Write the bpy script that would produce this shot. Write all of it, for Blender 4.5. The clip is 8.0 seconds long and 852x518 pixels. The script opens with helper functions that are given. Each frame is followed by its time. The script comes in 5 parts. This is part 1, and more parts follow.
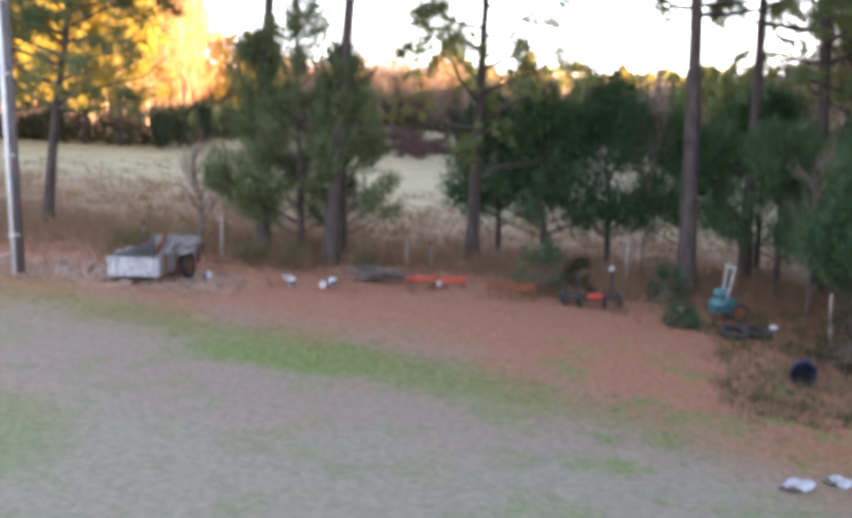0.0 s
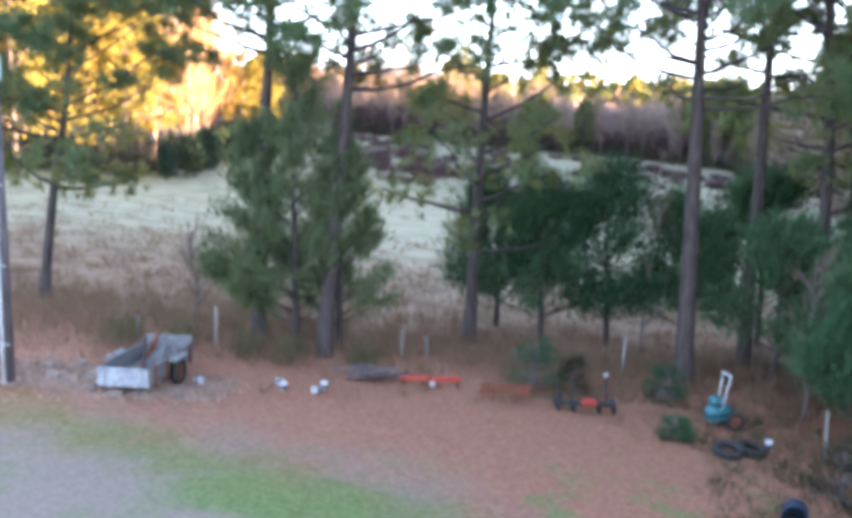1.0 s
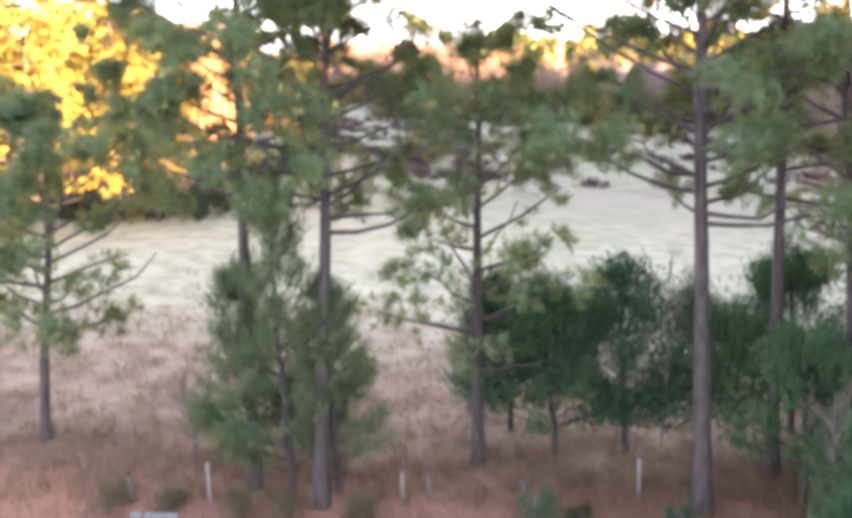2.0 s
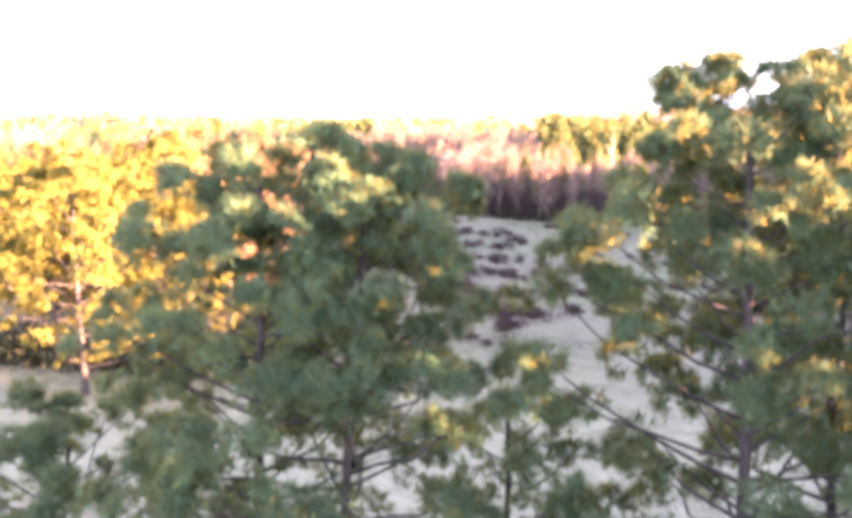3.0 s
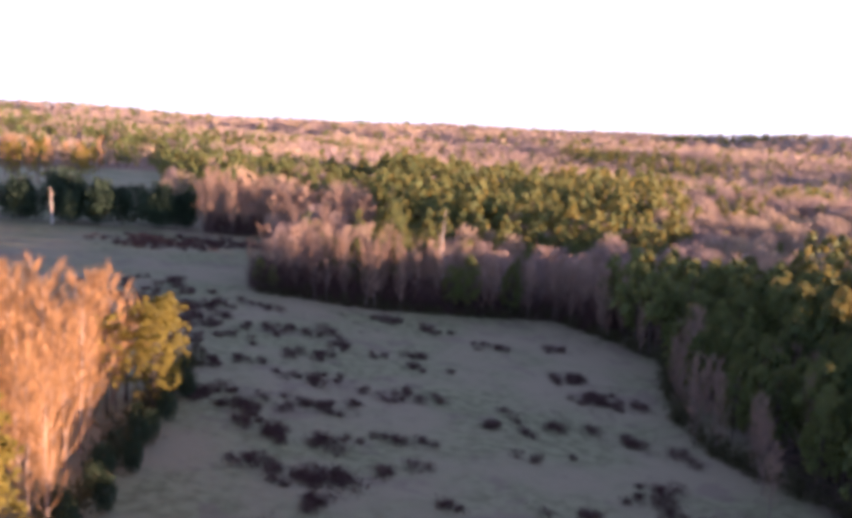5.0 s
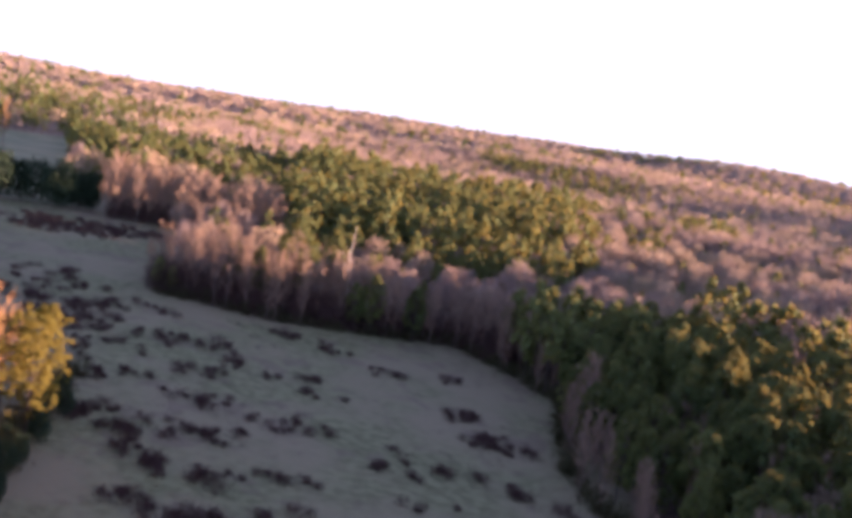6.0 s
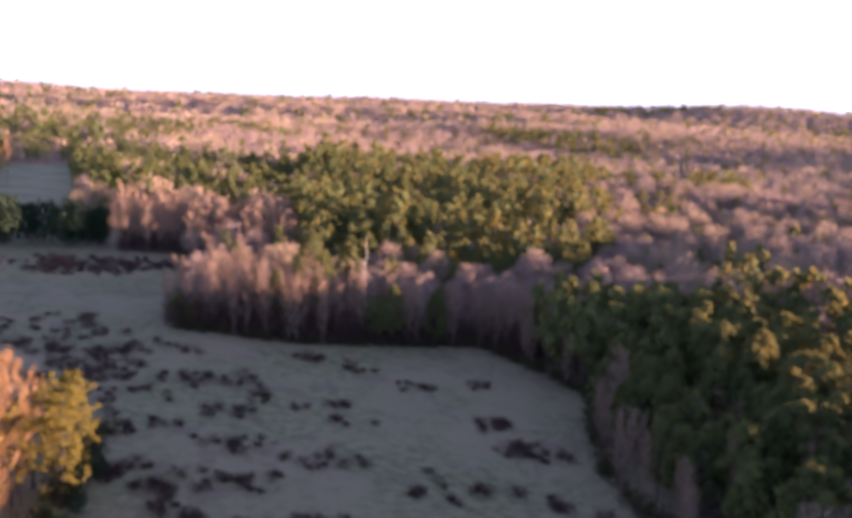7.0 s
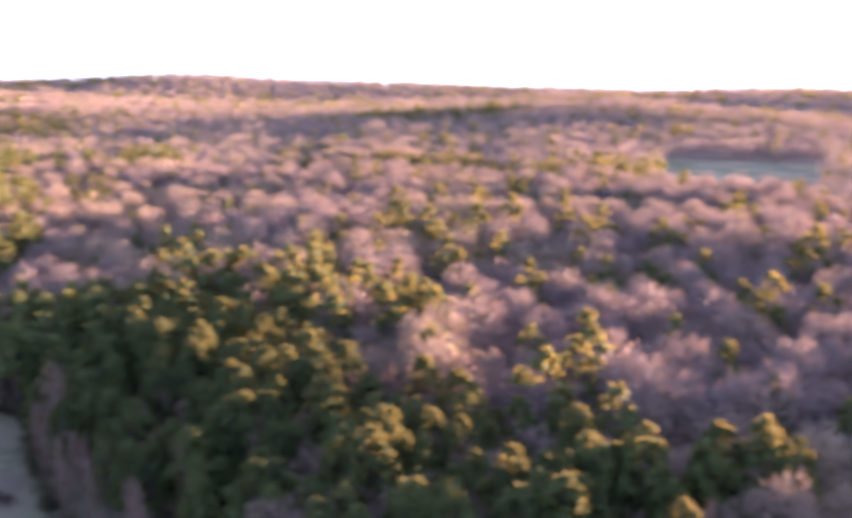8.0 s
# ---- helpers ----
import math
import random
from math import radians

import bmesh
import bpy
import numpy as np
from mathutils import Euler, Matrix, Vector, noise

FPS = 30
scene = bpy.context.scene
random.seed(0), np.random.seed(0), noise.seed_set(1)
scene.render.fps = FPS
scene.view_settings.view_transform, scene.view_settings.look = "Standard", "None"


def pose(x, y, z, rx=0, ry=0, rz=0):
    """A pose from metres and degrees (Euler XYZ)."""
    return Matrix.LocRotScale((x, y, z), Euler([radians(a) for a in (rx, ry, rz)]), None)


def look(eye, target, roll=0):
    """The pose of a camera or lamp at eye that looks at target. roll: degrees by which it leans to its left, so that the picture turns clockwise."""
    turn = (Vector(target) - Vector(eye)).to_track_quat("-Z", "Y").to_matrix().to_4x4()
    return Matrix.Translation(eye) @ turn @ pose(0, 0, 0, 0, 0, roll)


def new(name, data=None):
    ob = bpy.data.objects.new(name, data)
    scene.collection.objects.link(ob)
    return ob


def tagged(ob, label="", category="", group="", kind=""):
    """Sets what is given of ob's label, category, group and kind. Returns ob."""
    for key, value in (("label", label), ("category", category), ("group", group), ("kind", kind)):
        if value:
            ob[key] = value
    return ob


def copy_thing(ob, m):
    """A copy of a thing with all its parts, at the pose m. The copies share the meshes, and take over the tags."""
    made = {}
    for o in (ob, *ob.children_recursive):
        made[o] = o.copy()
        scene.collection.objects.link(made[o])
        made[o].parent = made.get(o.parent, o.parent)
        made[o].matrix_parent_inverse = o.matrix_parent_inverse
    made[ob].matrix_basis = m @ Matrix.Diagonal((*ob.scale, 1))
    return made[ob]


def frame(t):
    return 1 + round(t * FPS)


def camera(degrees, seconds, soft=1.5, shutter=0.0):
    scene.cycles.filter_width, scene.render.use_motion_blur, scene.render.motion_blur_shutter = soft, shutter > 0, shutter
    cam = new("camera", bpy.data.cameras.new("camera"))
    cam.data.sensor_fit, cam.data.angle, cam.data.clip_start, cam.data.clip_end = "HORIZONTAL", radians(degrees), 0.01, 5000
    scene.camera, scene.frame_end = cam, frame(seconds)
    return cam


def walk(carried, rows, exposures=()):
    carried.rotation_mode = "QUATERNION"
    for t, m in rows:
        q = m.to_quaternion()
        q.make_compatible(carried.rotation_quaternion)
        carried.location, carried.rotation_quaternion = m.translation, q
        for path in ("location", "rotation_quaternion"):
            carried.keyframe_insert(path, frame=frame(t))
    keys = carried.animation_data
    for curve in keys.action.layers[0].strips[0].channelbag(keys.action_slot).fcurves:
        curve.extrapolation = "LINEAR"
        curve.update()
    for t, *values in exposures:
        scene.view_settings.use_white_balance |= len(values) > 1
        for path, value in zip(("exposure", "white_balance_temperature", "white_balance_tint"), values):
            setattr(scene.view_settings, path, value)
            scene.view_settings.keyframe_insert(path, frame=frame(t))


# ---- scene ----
cam = camera(47.0, 8.0, soft=4.9, shutter=0.2)
PATH = [
    (0, (0.47, -0.36, 4.37), (0.291, 9.523, 2.854), 0.18),
    (0.1, (0.56, -0.29, 4.47), (0.225, 9.617, 3.120), 0.37),
    (0.2, (0.65, -0.30, 4.80), (0.232, 9.611, 3.522), 0.82),
    (0.3, (0.62, -0.14, 4.82), (0.226, 9.765, 3.540), 0.89),
    (0.4, (0.72, -0.24, 5.09), (0.419, 9.650, 3.646), 0.98),
    (0.5, (0.79, -0.10, 5.39), (0.606, 9.772, 3.831), 0.85),
    (0.6, (0.79, -0.08, 5.56), (0.671, 9.798, 3.987), 0.41),
    (0.7, (0.82, 0.04, 5.89), (0.664, 9.892, 4.191), 0.22),
    (0.8, (0.71, 0.10, 6.27), (0.536, 9.942, 4.485), 0.59),
    (0.9, (0.73, 0.18, 6.47), (0.509, 10.048, 4.868), 0.77),
    (1, (0.83, 0.20, 6.84), (0.544, 10.080, 5.294), 0.90),
    (1.2, (0.97, 0.33, 7.44), (0.614, 10.191, 5.836), 0.71),
    (2.3, (3.30, 3.25, 13.29), (2.233, 12.995, 11.304), -4.24),
    (2.5, (3.40, 3.66, 14.87), (2.225, 13.398, 12.928), -1.30),
    (2.7, (3.37, 3.94, 16.37), (2.035, 13.736, 14.883), 0.78),
    (3, (3.31, 4.69, 18.43), (1.880, 14.495, 17.053), -1.40),
    (3.2, (3.31, 5.27, 19.62), (1.995, 15.103, 18.359), -1.42),
    (3.4, (3.41, 5.82, 20.94), (2.276, 15.679, 19.690), -2.17),
    (3.5, (3.46, 6.30, 21.71), (2.313, 16.163, 20.531), -2.06),
    (3.7, (3.51, 6.76, 23.13), (2.354, 16.639, 22.149), -1.83),
    (3.8, (3.52, 7.03, 24.08), (2.412, 16.917, 23.089), -2.06),
    (4, (3.89, 7.28, 25.39), (2.825, 17.152, 24.226), -2.70),
    (4.2, (3.97, 7.56, 27.07), (3.023, 17.433, 25.776), -2.49),
    (4.5, (4.43, 8.14, 29.42), (3.882, 18.016, 27.937), -1.81),
    (4.7, (4.68, 8.60, 30.93), (4.420, 18.493, 29.513), -0.29),
    (5.8, (5.33, 11.83, 37.09), (6.395, 21.698, 35.898), 8.80),
    (6, (5.30, 12.32, 38.06), (6.416, 22.161, 36.706), 8.86),
    (6.2, (5.31, 12.70, 38.92), (6.332, 22.546, 37.518), 8.84),
    (6.4, (5.32, 13.08, 40.00), (6.482, 22.911, 38.607), 9.16),
    (6.5, (5.11, 13.32, 40.59), (6.394, 23.140, 39.186), 8.17),
    (6.7, (5.27, 13.60, 41.56), (6.627, 23.395, 40.040), 5.49),
    (6.8, (5.19, 13.61, 41.99), (6.450, 23.412, 40.450), 3.52),
    (7, (5.28, 14.05, 43.15), (6.255, 23.873, 41.544), 2.27),
    (7.1, (5.42, 14.19, 43.85), (6.311, 24.024, 42.245), 0.72),
    (7.2, (5.79, 14.28, 44.19), (6.690, 24.113, 42.591), -0.42),
    (7.3, (6.37, 14.63, 44.53), (7.591, 24.418, 42.878), 0.42),
    (7.4, (6.83, 14.87, 44.93), (8.311, 24.622, 43.261), 0.91),
    (7.5, (7.38, 15.26, 45.26), (9.356, 24.924, 43.595), 1.58),
    (7.6, (7.97, 15.77, 45.53), (10.298, 25.349, 43.872), 1.25),
    (7.8, (9.23, 17.04, 45.92), (13.385, 25.971, 44.194), 0.52),
    (8, (10.56, 18.50, 46.20), (16.530, 26.320, 44.401), 0.18),
]
walk(cam, [(t, look(eye, target, roll)) for t, eye, target, roll in PATH],
     [(0, 4.6, 6350, 12), (0.5, 4.75, 6300, 10), (0.8, 4.9, 5500, 6), (1.0, 4.95, 5300, 5), (2.3, 5.45, 6250, 22), (3.0, 5.15, 5750, 26), (3.6, 4.1, 5450, 26), (4.5, 3.2, 5350, 26), (7.0, 2.88, 5250, 27), (8.0, 3.58, 5100, 26)])

# ---- light ----
SUN_AZ, SUN_EL = 99.0, 3.6            # degrees right of +y, and above the horizon
world = bpy.data.worlds.new("evening_sky")
scene.world = world
world.use_nodes = True
wn = world.node_tree
sky = wn.nodes.new("ShaderNodeTexSky")
sky.sky_type = "NISHITA"
sky.sun_disc = False
sky.sun_elevation = radians(SUN_EL)
sky.sun_rotation = radians(SUN_AZ)
sky.air_density, sky.dust_density, sky.ozone_density = 1.0, 1.2, 3.0
bg = wn.nodes["Background"]
haze = wn.nodes.new("ShaderNodeMix")                # thin bright evening haze over the whole sky
haze.data_type, haze.blend_type = "RGBA", "ADD"
haze.inputs[0].default_value = 1.0
up, lift = wn.nodes.new("ShaderNodeTexCoord"), wn.nodes.new("ShaderNodeSeparateXYZ")
thin = wn.nodes.new("ShaderNodeValToRGB")           # the haze thins out smoothly towards the zenith
thin.color_ramp.elements[0].position, thin.color_ramp.elements[0].color = 0.0, (4.1, 3.8, 3.95, 1)
thin.color_ramp.elements[1].position, thin.color_ramp.elements[1].color = 0.75, (1.05, 1.0, 1.15, 1)
wn.links.new(up.outputs["Generated"], lift.inputs[0])
wn.links.new(lift.outputs[2], thin.inputs[0])
wn.links.new(thin.outputs[0], haze.inputs[7])
wn.links.new(sky.outputs[0], haze.inputs[6])
wn.links.new(haze.outputs[2], bg.inputs[0])
bg.inputs[1].default_value = 0.040

sun = new("sun", bpy.data.lights.new("sun", "SUN"))
sun.data.energy, sun.data.angle, sun.data.color = 5.0, radians(0.6), (1.0, 0.57, 0.30)
way = Vector((math.sin(radians(SUN_AZ)) * math.cos(radians(SUN_EL)),
              math.cos(radians(SUN_AZ)) * math.cos(radians(SUN_EL)), math.sin(radians(SUN_EL))))
sun.matrix_world = look(way * 100, (0, 0, 0))


# ---- helpers of this scene ----
def rng_of(seed):
    return np.random.default_rng(seed)


def mesh_of(name, verts, tris, material, smooth=False):
    """A mesh from arrays of points and triangles."""
    me = bpy.data.meshes.new(name)
    verts, tris = np.asarray(verts, np.float32), np.asarray(tris, np.int32)
    me.vertices.add(len(verts))
    me.vertices.foreach_set("co", verts.ravel())
    me.loops.add(tris.size)
    me.loops.foreach_set("vertex_index", tris.ravel())
    me.polygons.add(len(tris))
    me.polygons.foreach_set("loop_start", np.arange(0, tris.size, 3, dtype=np.int32))
    if smooth:
        me.polygons.foreach_set("use_smooth", np.ones(len(tris), bool))
    me.update(calc_edges=True)
    me.materials.append(material)
    return me


def part(name, bm, material, parent, label="", smooth=False):
    """Links a bmesh as one mesh object under a thing or a part."""
    me = bpy.data.meshes.new(name)
    bm.normal_update()
    bm.to_mesh(me)
    bm.free()
    me.materials.append(material)
    if smooth:
        for p in me.polygons:
            p.use_smooth = True
    ob = new(name, me)
    ob.parent = parent
    return tagged(ob, label)


def thing(name, m, label, category, group="", kind=""):
    ob = new(name)
    ob.empty_display_size = 0.2
    ob.matrix_basis = m
    return tagged(ob, label, category, group, kind)


def join(pieces):
    """Points and triangles of several pieces, as one pair."""
    vs, fs, n = [], [], 0
    for v, f in pieces:
        vs.append(v)
        fs.append(np.asarray(f) + n)
        n += len(v)
    return np.concatenate(vs), np.concatenate(fs)


def tube(points, radii, sides=6):
    """A tapered tube along points."""
    points = np.asarray(points, float)
    along = np.gradient(points, axis=0)
    along /= np.linalg.norm(along, axis=1, keepdims=True) + 1e-9
    ref = np.where(np.abs(along[:, 2:3]) > 0.9, [[1.0, 0, 0]], [[0, 0, 1.0]])
    u = np.cross(along, ref)
    u /= np.linalg.norm(u, axis=1, keepdims=True) + 1e-9
    w = np.cross(along, u)
    a = np.arange(sides) * 2 * np.pi / sides
    ring = u[:, None] * np.cos(a)[None, :, None] + w[:, None] * np.sin(a)[None, :, None]
    v = (points[:, None] + ring * np.asarray(radii)[:, None, None]).reshape(-1, 3)
    f = []
    for i in range(len(points) - 1):
        for j in range(sides):
            k = (j + 1) % sides
            a0, a1, b0, b1 = i * sides + j, i * sides + k, (i + 1) * sides + j, (i + 1) * sides + k
            f += [(a0, a1, b1), (a0, b1, b0)]
    return v, np.array(f)


def blades(rng, at, ahead, length, width, spread, face=None):
    """One thin triangle from each point of at, roughly along ahead, its flat side towards face."""
    n = len(at)
    d = np.asarray(ahead) + rng.normal(0, spread, (n, 3))
    d /= np.linalg.norm(d, axis=1, keepdims=True) + 1e-9
    s = np.cross(d, rng.normal(0, 1, (n, 3)) if face is None else face + rng.normal(0, 0.35, (n, 3)))
    s /= np.linalg.norm(s, axis=1, keepdims=True) + 1e-9
    length = np.broadcast_to(length, n)[:, None] * rng.uniform(0.7, 1.25, (n, 1))
    width = np.broadcast_to(width, n)[:, None]
    v = np.stack([at - s * width / 2, at + s * width / 2, at + d * length], 1).reshape(-1, 3)
    return v, np.arange(3 * n).reshape(-1, 3)


def rises(x, y):
    """The height of the ground: it falls gently to the east; low ridges lie beyond the woods."""
    x, y = np.asarray(x, float), np.asarray(y, float)
    z = -4.05 * np.tanh(x / 45)
    r, a = np.hypot(x, y), np.degrees(np.arctan2(x, y))
    far = np.clip((r - 450) / 500, 0, 1)
    low = 5 * np.sin(a / 9 + r / 260) + 4 * np.sin(x / 170 + 1) * np.cos(y / 210)
    near_ridge = 8 * np.exp(-((r - 1000 - 120 * np.sin(a / 14)) / 150) ** 2) * (1 + np.sin(a / 6.5))
    mid_ridge = 11 * np.exp(-((r - 1750 - 200 * np.sin(a / 11 + 2)) / 260) ** 2) * (1 + 0.7 * np.sin(a / 8 + 1))
    crest = 33 - 2 * np.clip((-4 - a) / 8, 0, 1) + 9 * np.exp(-((a - 22) / 5) ** 2) - 18 * np.clip((a - 26) / 16, 0, 1) + 1.5 * np.sin(a / 1.7) + 2 * np.sin(a / 4.1)
    skyline = (crest - z) * np.exp(-((r - 2850) / 520) ** 2)
    return z + far * (low + near_ridge + mid_ridge) + skyline


# ---- materials ----
def material(name):
    m = bpy.data.materials.new(name)
    m.use_nodes = True
    return m, m.node_tree.nodes, m.node_tree.links, m.node_tree.nodes["Principled BSDF"]


def ramp(nodes, stops):
    r = nodes.new("ShaderNodeValToRGB")
    while len(r.color_ramp.elements) < len(stops):
        r.color_ramp.elements.new(0.5)
    for e, (p, c) in zip(r.color_ramp.elements, stops):
        e.position, e.color = p, (*c, 1)
    return r


def surface(name, dark, light, scale=6.0, rough=0.8, bump=0.3, metal=0.0, stretch=(1, 1, 1), fine=60.0):
    """A worn surface: two scales of noise between two colours, with relief."""
    m, n, k, b = material(name)
    c, mp = n.new("ShaderNodeTexCoord"), n.new("ShaderNodeMapping")
    mp.inputs["Scale"].default_value = stretch
    k.new(c.outputs["Object"], mp.inputs[0])
    big, small = n.new("ShaderNodeTexNoise"), n.new("ShaderNodeTexNoise")
    big.inputs["Scale"].default_value, small.inputs["Scale"].default_value = scale, fine
    big.inputs["Detail"].default_value = 5
    mix = n.new("ShaderNodeMath")
    mix.operation = "MULTIPLY_ADD"
    mix.inputs[1].default_value = 0.35
    for t in (big, small):
        k.new(mp.outputs[0], t.inputs["Vector"])
    k.new(small.outputs[0], mix.inputs[0])
    half = n.new("ShaderNodeMath")
    half.operation = "MULTIPLY"
    half.inputs[1].default_value = 0.65
    k.new(big.outputs[0], half.inputs[0])
    k.new(half.outputs[0], mix.inputs[2])
    r = ramp(n, [(0.36, dark), (0.62, light)])
    k.new(mix.outputs[0], r.inputs[0])
    k.new(r.outputs[0], b.inputs["Base Color"])
    bp = n.new("ShaderNodeBump")
    bp.inputs["Strength"].default_value, bp.inputs["Distance"].default_value = bump, 0.02
    k.new(mix.outputs[0], bp.inputs["Height"])
    k.new(bp.outputs[0], b.inputs["Normal"])
    b.inputs["Roughness"].default_value, b.inputs["Metallic"].default_value = rough, metal
    return m


def foliage(name, dark, light, through_light=0.3, tint=(0.25, 0.26, 0.05), stands=None):
    """Leaves or needles: each clump has its own tone, each tree too; some light passes through. stands: the tone of other
    kinds of tree that are mixed in, in patches the size of a crown and of a stand."""
    m, n, k, b = material(name)
    geo, info = n.new("ShaderNodeNewGeometry"), n.new("ShaderNodeObjectInfo")
    add = n.new("ShaderNodeMath")
    add.operation = "MULTIPLY_ADD"
    add.inputs[1].default_value = 0.5
    half = n.new("ShaderNodeMath")
    half.operation = "MULTIPLY"
    half.inputs[1].default_value = 0.5
    k.new(info.outputs["Random"], half.inputs[0])
    k.new(geo.outputs["Random Per Island"], add.inputs[0])
    k.new(half.outputs[0], add.inputs[2])
    r = ramp(n, [(0.1, dark), (0.9, light)])
    k.new(add.outputs[0], r.inputs[0])
    tone = r.outputs[0]
    if stands:
        for scale, other in zip((0.11, 0.022), stands):
            spots, edge, mixed = n.new("ShaderNodeTexNoise"), n.new("ShaderNodeMapRange"), n.new("ShaderNodeMix")
            spots.inputs["Scale"].default_value, spots.inputs["Detail"].default_value = scale, 2
            edge.inputs[1].default_value, edge.inputs[2].default_value, edge.inputs[4].default_value = 0.46, 0.60, 0.8
            mixed.data_type = "RGBA"
            mixed.inputs[7].default_value = (*other, 1)
            k.new(geo.outputs["Position"], spots.inputs["Vector"])
            k.new(spots.outputs[0], edge.inputs[0])
            k.new(edge.outputs[0], mixed.inputs[0])
            k.new(tone, mixed.inputs[6])
            tone = mixed.outputs[2]
    k.new(tone, b.inputs["Base Color"])
    b.inputs["Roughness"].default_value = 0.7
    b.inputs["Specular IOR Level"].default_value = 0.15
    if through_light > 0:
        tr, mx = n.new("ShaderNodeBsdfTranslucent"), n.new("ShaderNodeMixShader")
        tr.inputs["Color"].default_value = (*tint, 1)
        mx.inputs[0].default_value = through_light
        k.new(b.outputs[0], mx.inputs[1])
        k.new(tr.outputs[0], mx.inputs[2])
        k.new(mx.outputs[0], n["Material Output"].inputs["Surface"])
    return m


PINE_BARK = surface("pine_bark", (0.026, 0.021, 0.019), (0.085, 0.066, 0.060), 3, 0.95, 0.8, stretch=(3, 3, 0.6), fine=25)
GREY_BARK = surface("grey_bark", (0.08, 0.062, 0.057), (0.21, 0.165, 0.148), 4, 0.95, 0.6, stretch=(2, 2, 0.5), fine=25)
STEM_BARK = surface("pale_smooth_bark", (0.14, 0.10, 0.08), (0.32, 0.25, 0.20), 4, 0.9, 0.4, stretch=(2, 2, 0.5), fine=25)
PALE_BARK = surface("bleached_bark", (0.42, 0.38, 0.35), (0.66, 0.62, 0.58), 4, 0.9, 0.4, stretch=(2, 2, 0.5), fine=25)
NEEDLES = foliage("pine_needles", (0.038, 0.084, 0.047), (0.112, 0.176, 0.088), 0.3, (0.40, 0.31, 0.07))
FAR_NEEDLES = foliage("pine_needles_wood", (0.022, 0.050, 0.024), (0.108, 0.140, 0.050), 0.22, (0.44, 0.35, 0.08))
CEDAR = foliage("cedar_sprays", (0.022, 0.056, 0.030), (0.074, 0.130, 0.060), 0.2, (0.08, 0.13, 0.04))
TWIGS = foliage("bare_twigs", (0.115, 0.082, 0.066), (0.32, 0.226, 0.160), 0.14, (0.36, 0.25, 0.20))
WOOD_TWIGS = foliage("mixed_bare_twigs", (0.17, 0.13, 0.115), (0.40, 0.31, 0.265), 0.14, (0.36, 0.25, 0.20), ((0.18, 0.15, 0.155), (0.33, 0.26, 0.165)))
YOUNG_PINE = foliage("young_pine_needles", (0.05, 0.075, 0.036), (0.13, 0.165, 0.08), 0.25, (0.2, 0.22, 0.08))
# darkened leaves: the shade these evergreens stand in is part of the colour
SHADE_LEAVES = foliage("evergreen_leaves_shade_dark", (0.012, 0.026, 0.017), (0.034, 0.056, 0.032), 0.1, (0.10, 0.12, 0.04))
# TWIGS again, with the evening sun's gold put into the colour
SUNLIT_TWIGS = foliage("bare_twigs_sun_gold", (0.12, 0.070, 0.034), (0.34, 0.208, 0.096), 0.22, (0.40, 0.25, 0.08))
# needles yellowed: the low sun on these pines is put into their colour
SUNLIT_NEEDLES = foliage("pine_needles_sun_gold", (0.066, 0.070, 0.017), (0.195, 0.172, 0.034), 0.3, (0.48, 0.37, 0.06))
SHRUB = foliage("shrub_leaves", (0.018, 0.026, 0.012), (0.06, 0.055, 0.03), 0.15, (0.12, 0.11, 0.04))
STRAW = foliage("dry_grass", (0.16, 0.10, 0.055), (0.36, 0.26, 0.15), 0.15, (0.3, 0.2, 0.1))
GREEN_WEEDS = foliage("dull_green_weeds", (0.06, 0.065, 0.03), (0.17, 0.13, 0.07), 0.15, (0.14, 0.14, 0.05))
DULL_WEEDS = foliage("withered_weeds", (0.08, 0.065, 0.058), (0.16, 0.13, 0.105), 0.0)
WEEDS_AND_SHADE = foliage("dead_weeds_and_shade", (0.024, 0.015, 0.016), (0.075, 0.045, 0.042), 0.0)
RED_GRASS = foliage("russet_grass", (0.14, 0.088, 0.055), (0.29, 0.205, 0.125), 0.15, (0.26, 0.17, 0.09))
LITTER = foliage("raked_leaves", (0.32, 0.22, 0.165), (0.54, 0.41, 0.325), 0.1, (0.3, 0.2, 0.12))
GRASS = foliage("green_grass", (0.05, 0.085, 0.025), (0.12, 0.17, 0.05), 0.2, (0.14, 0.2, 0.05))


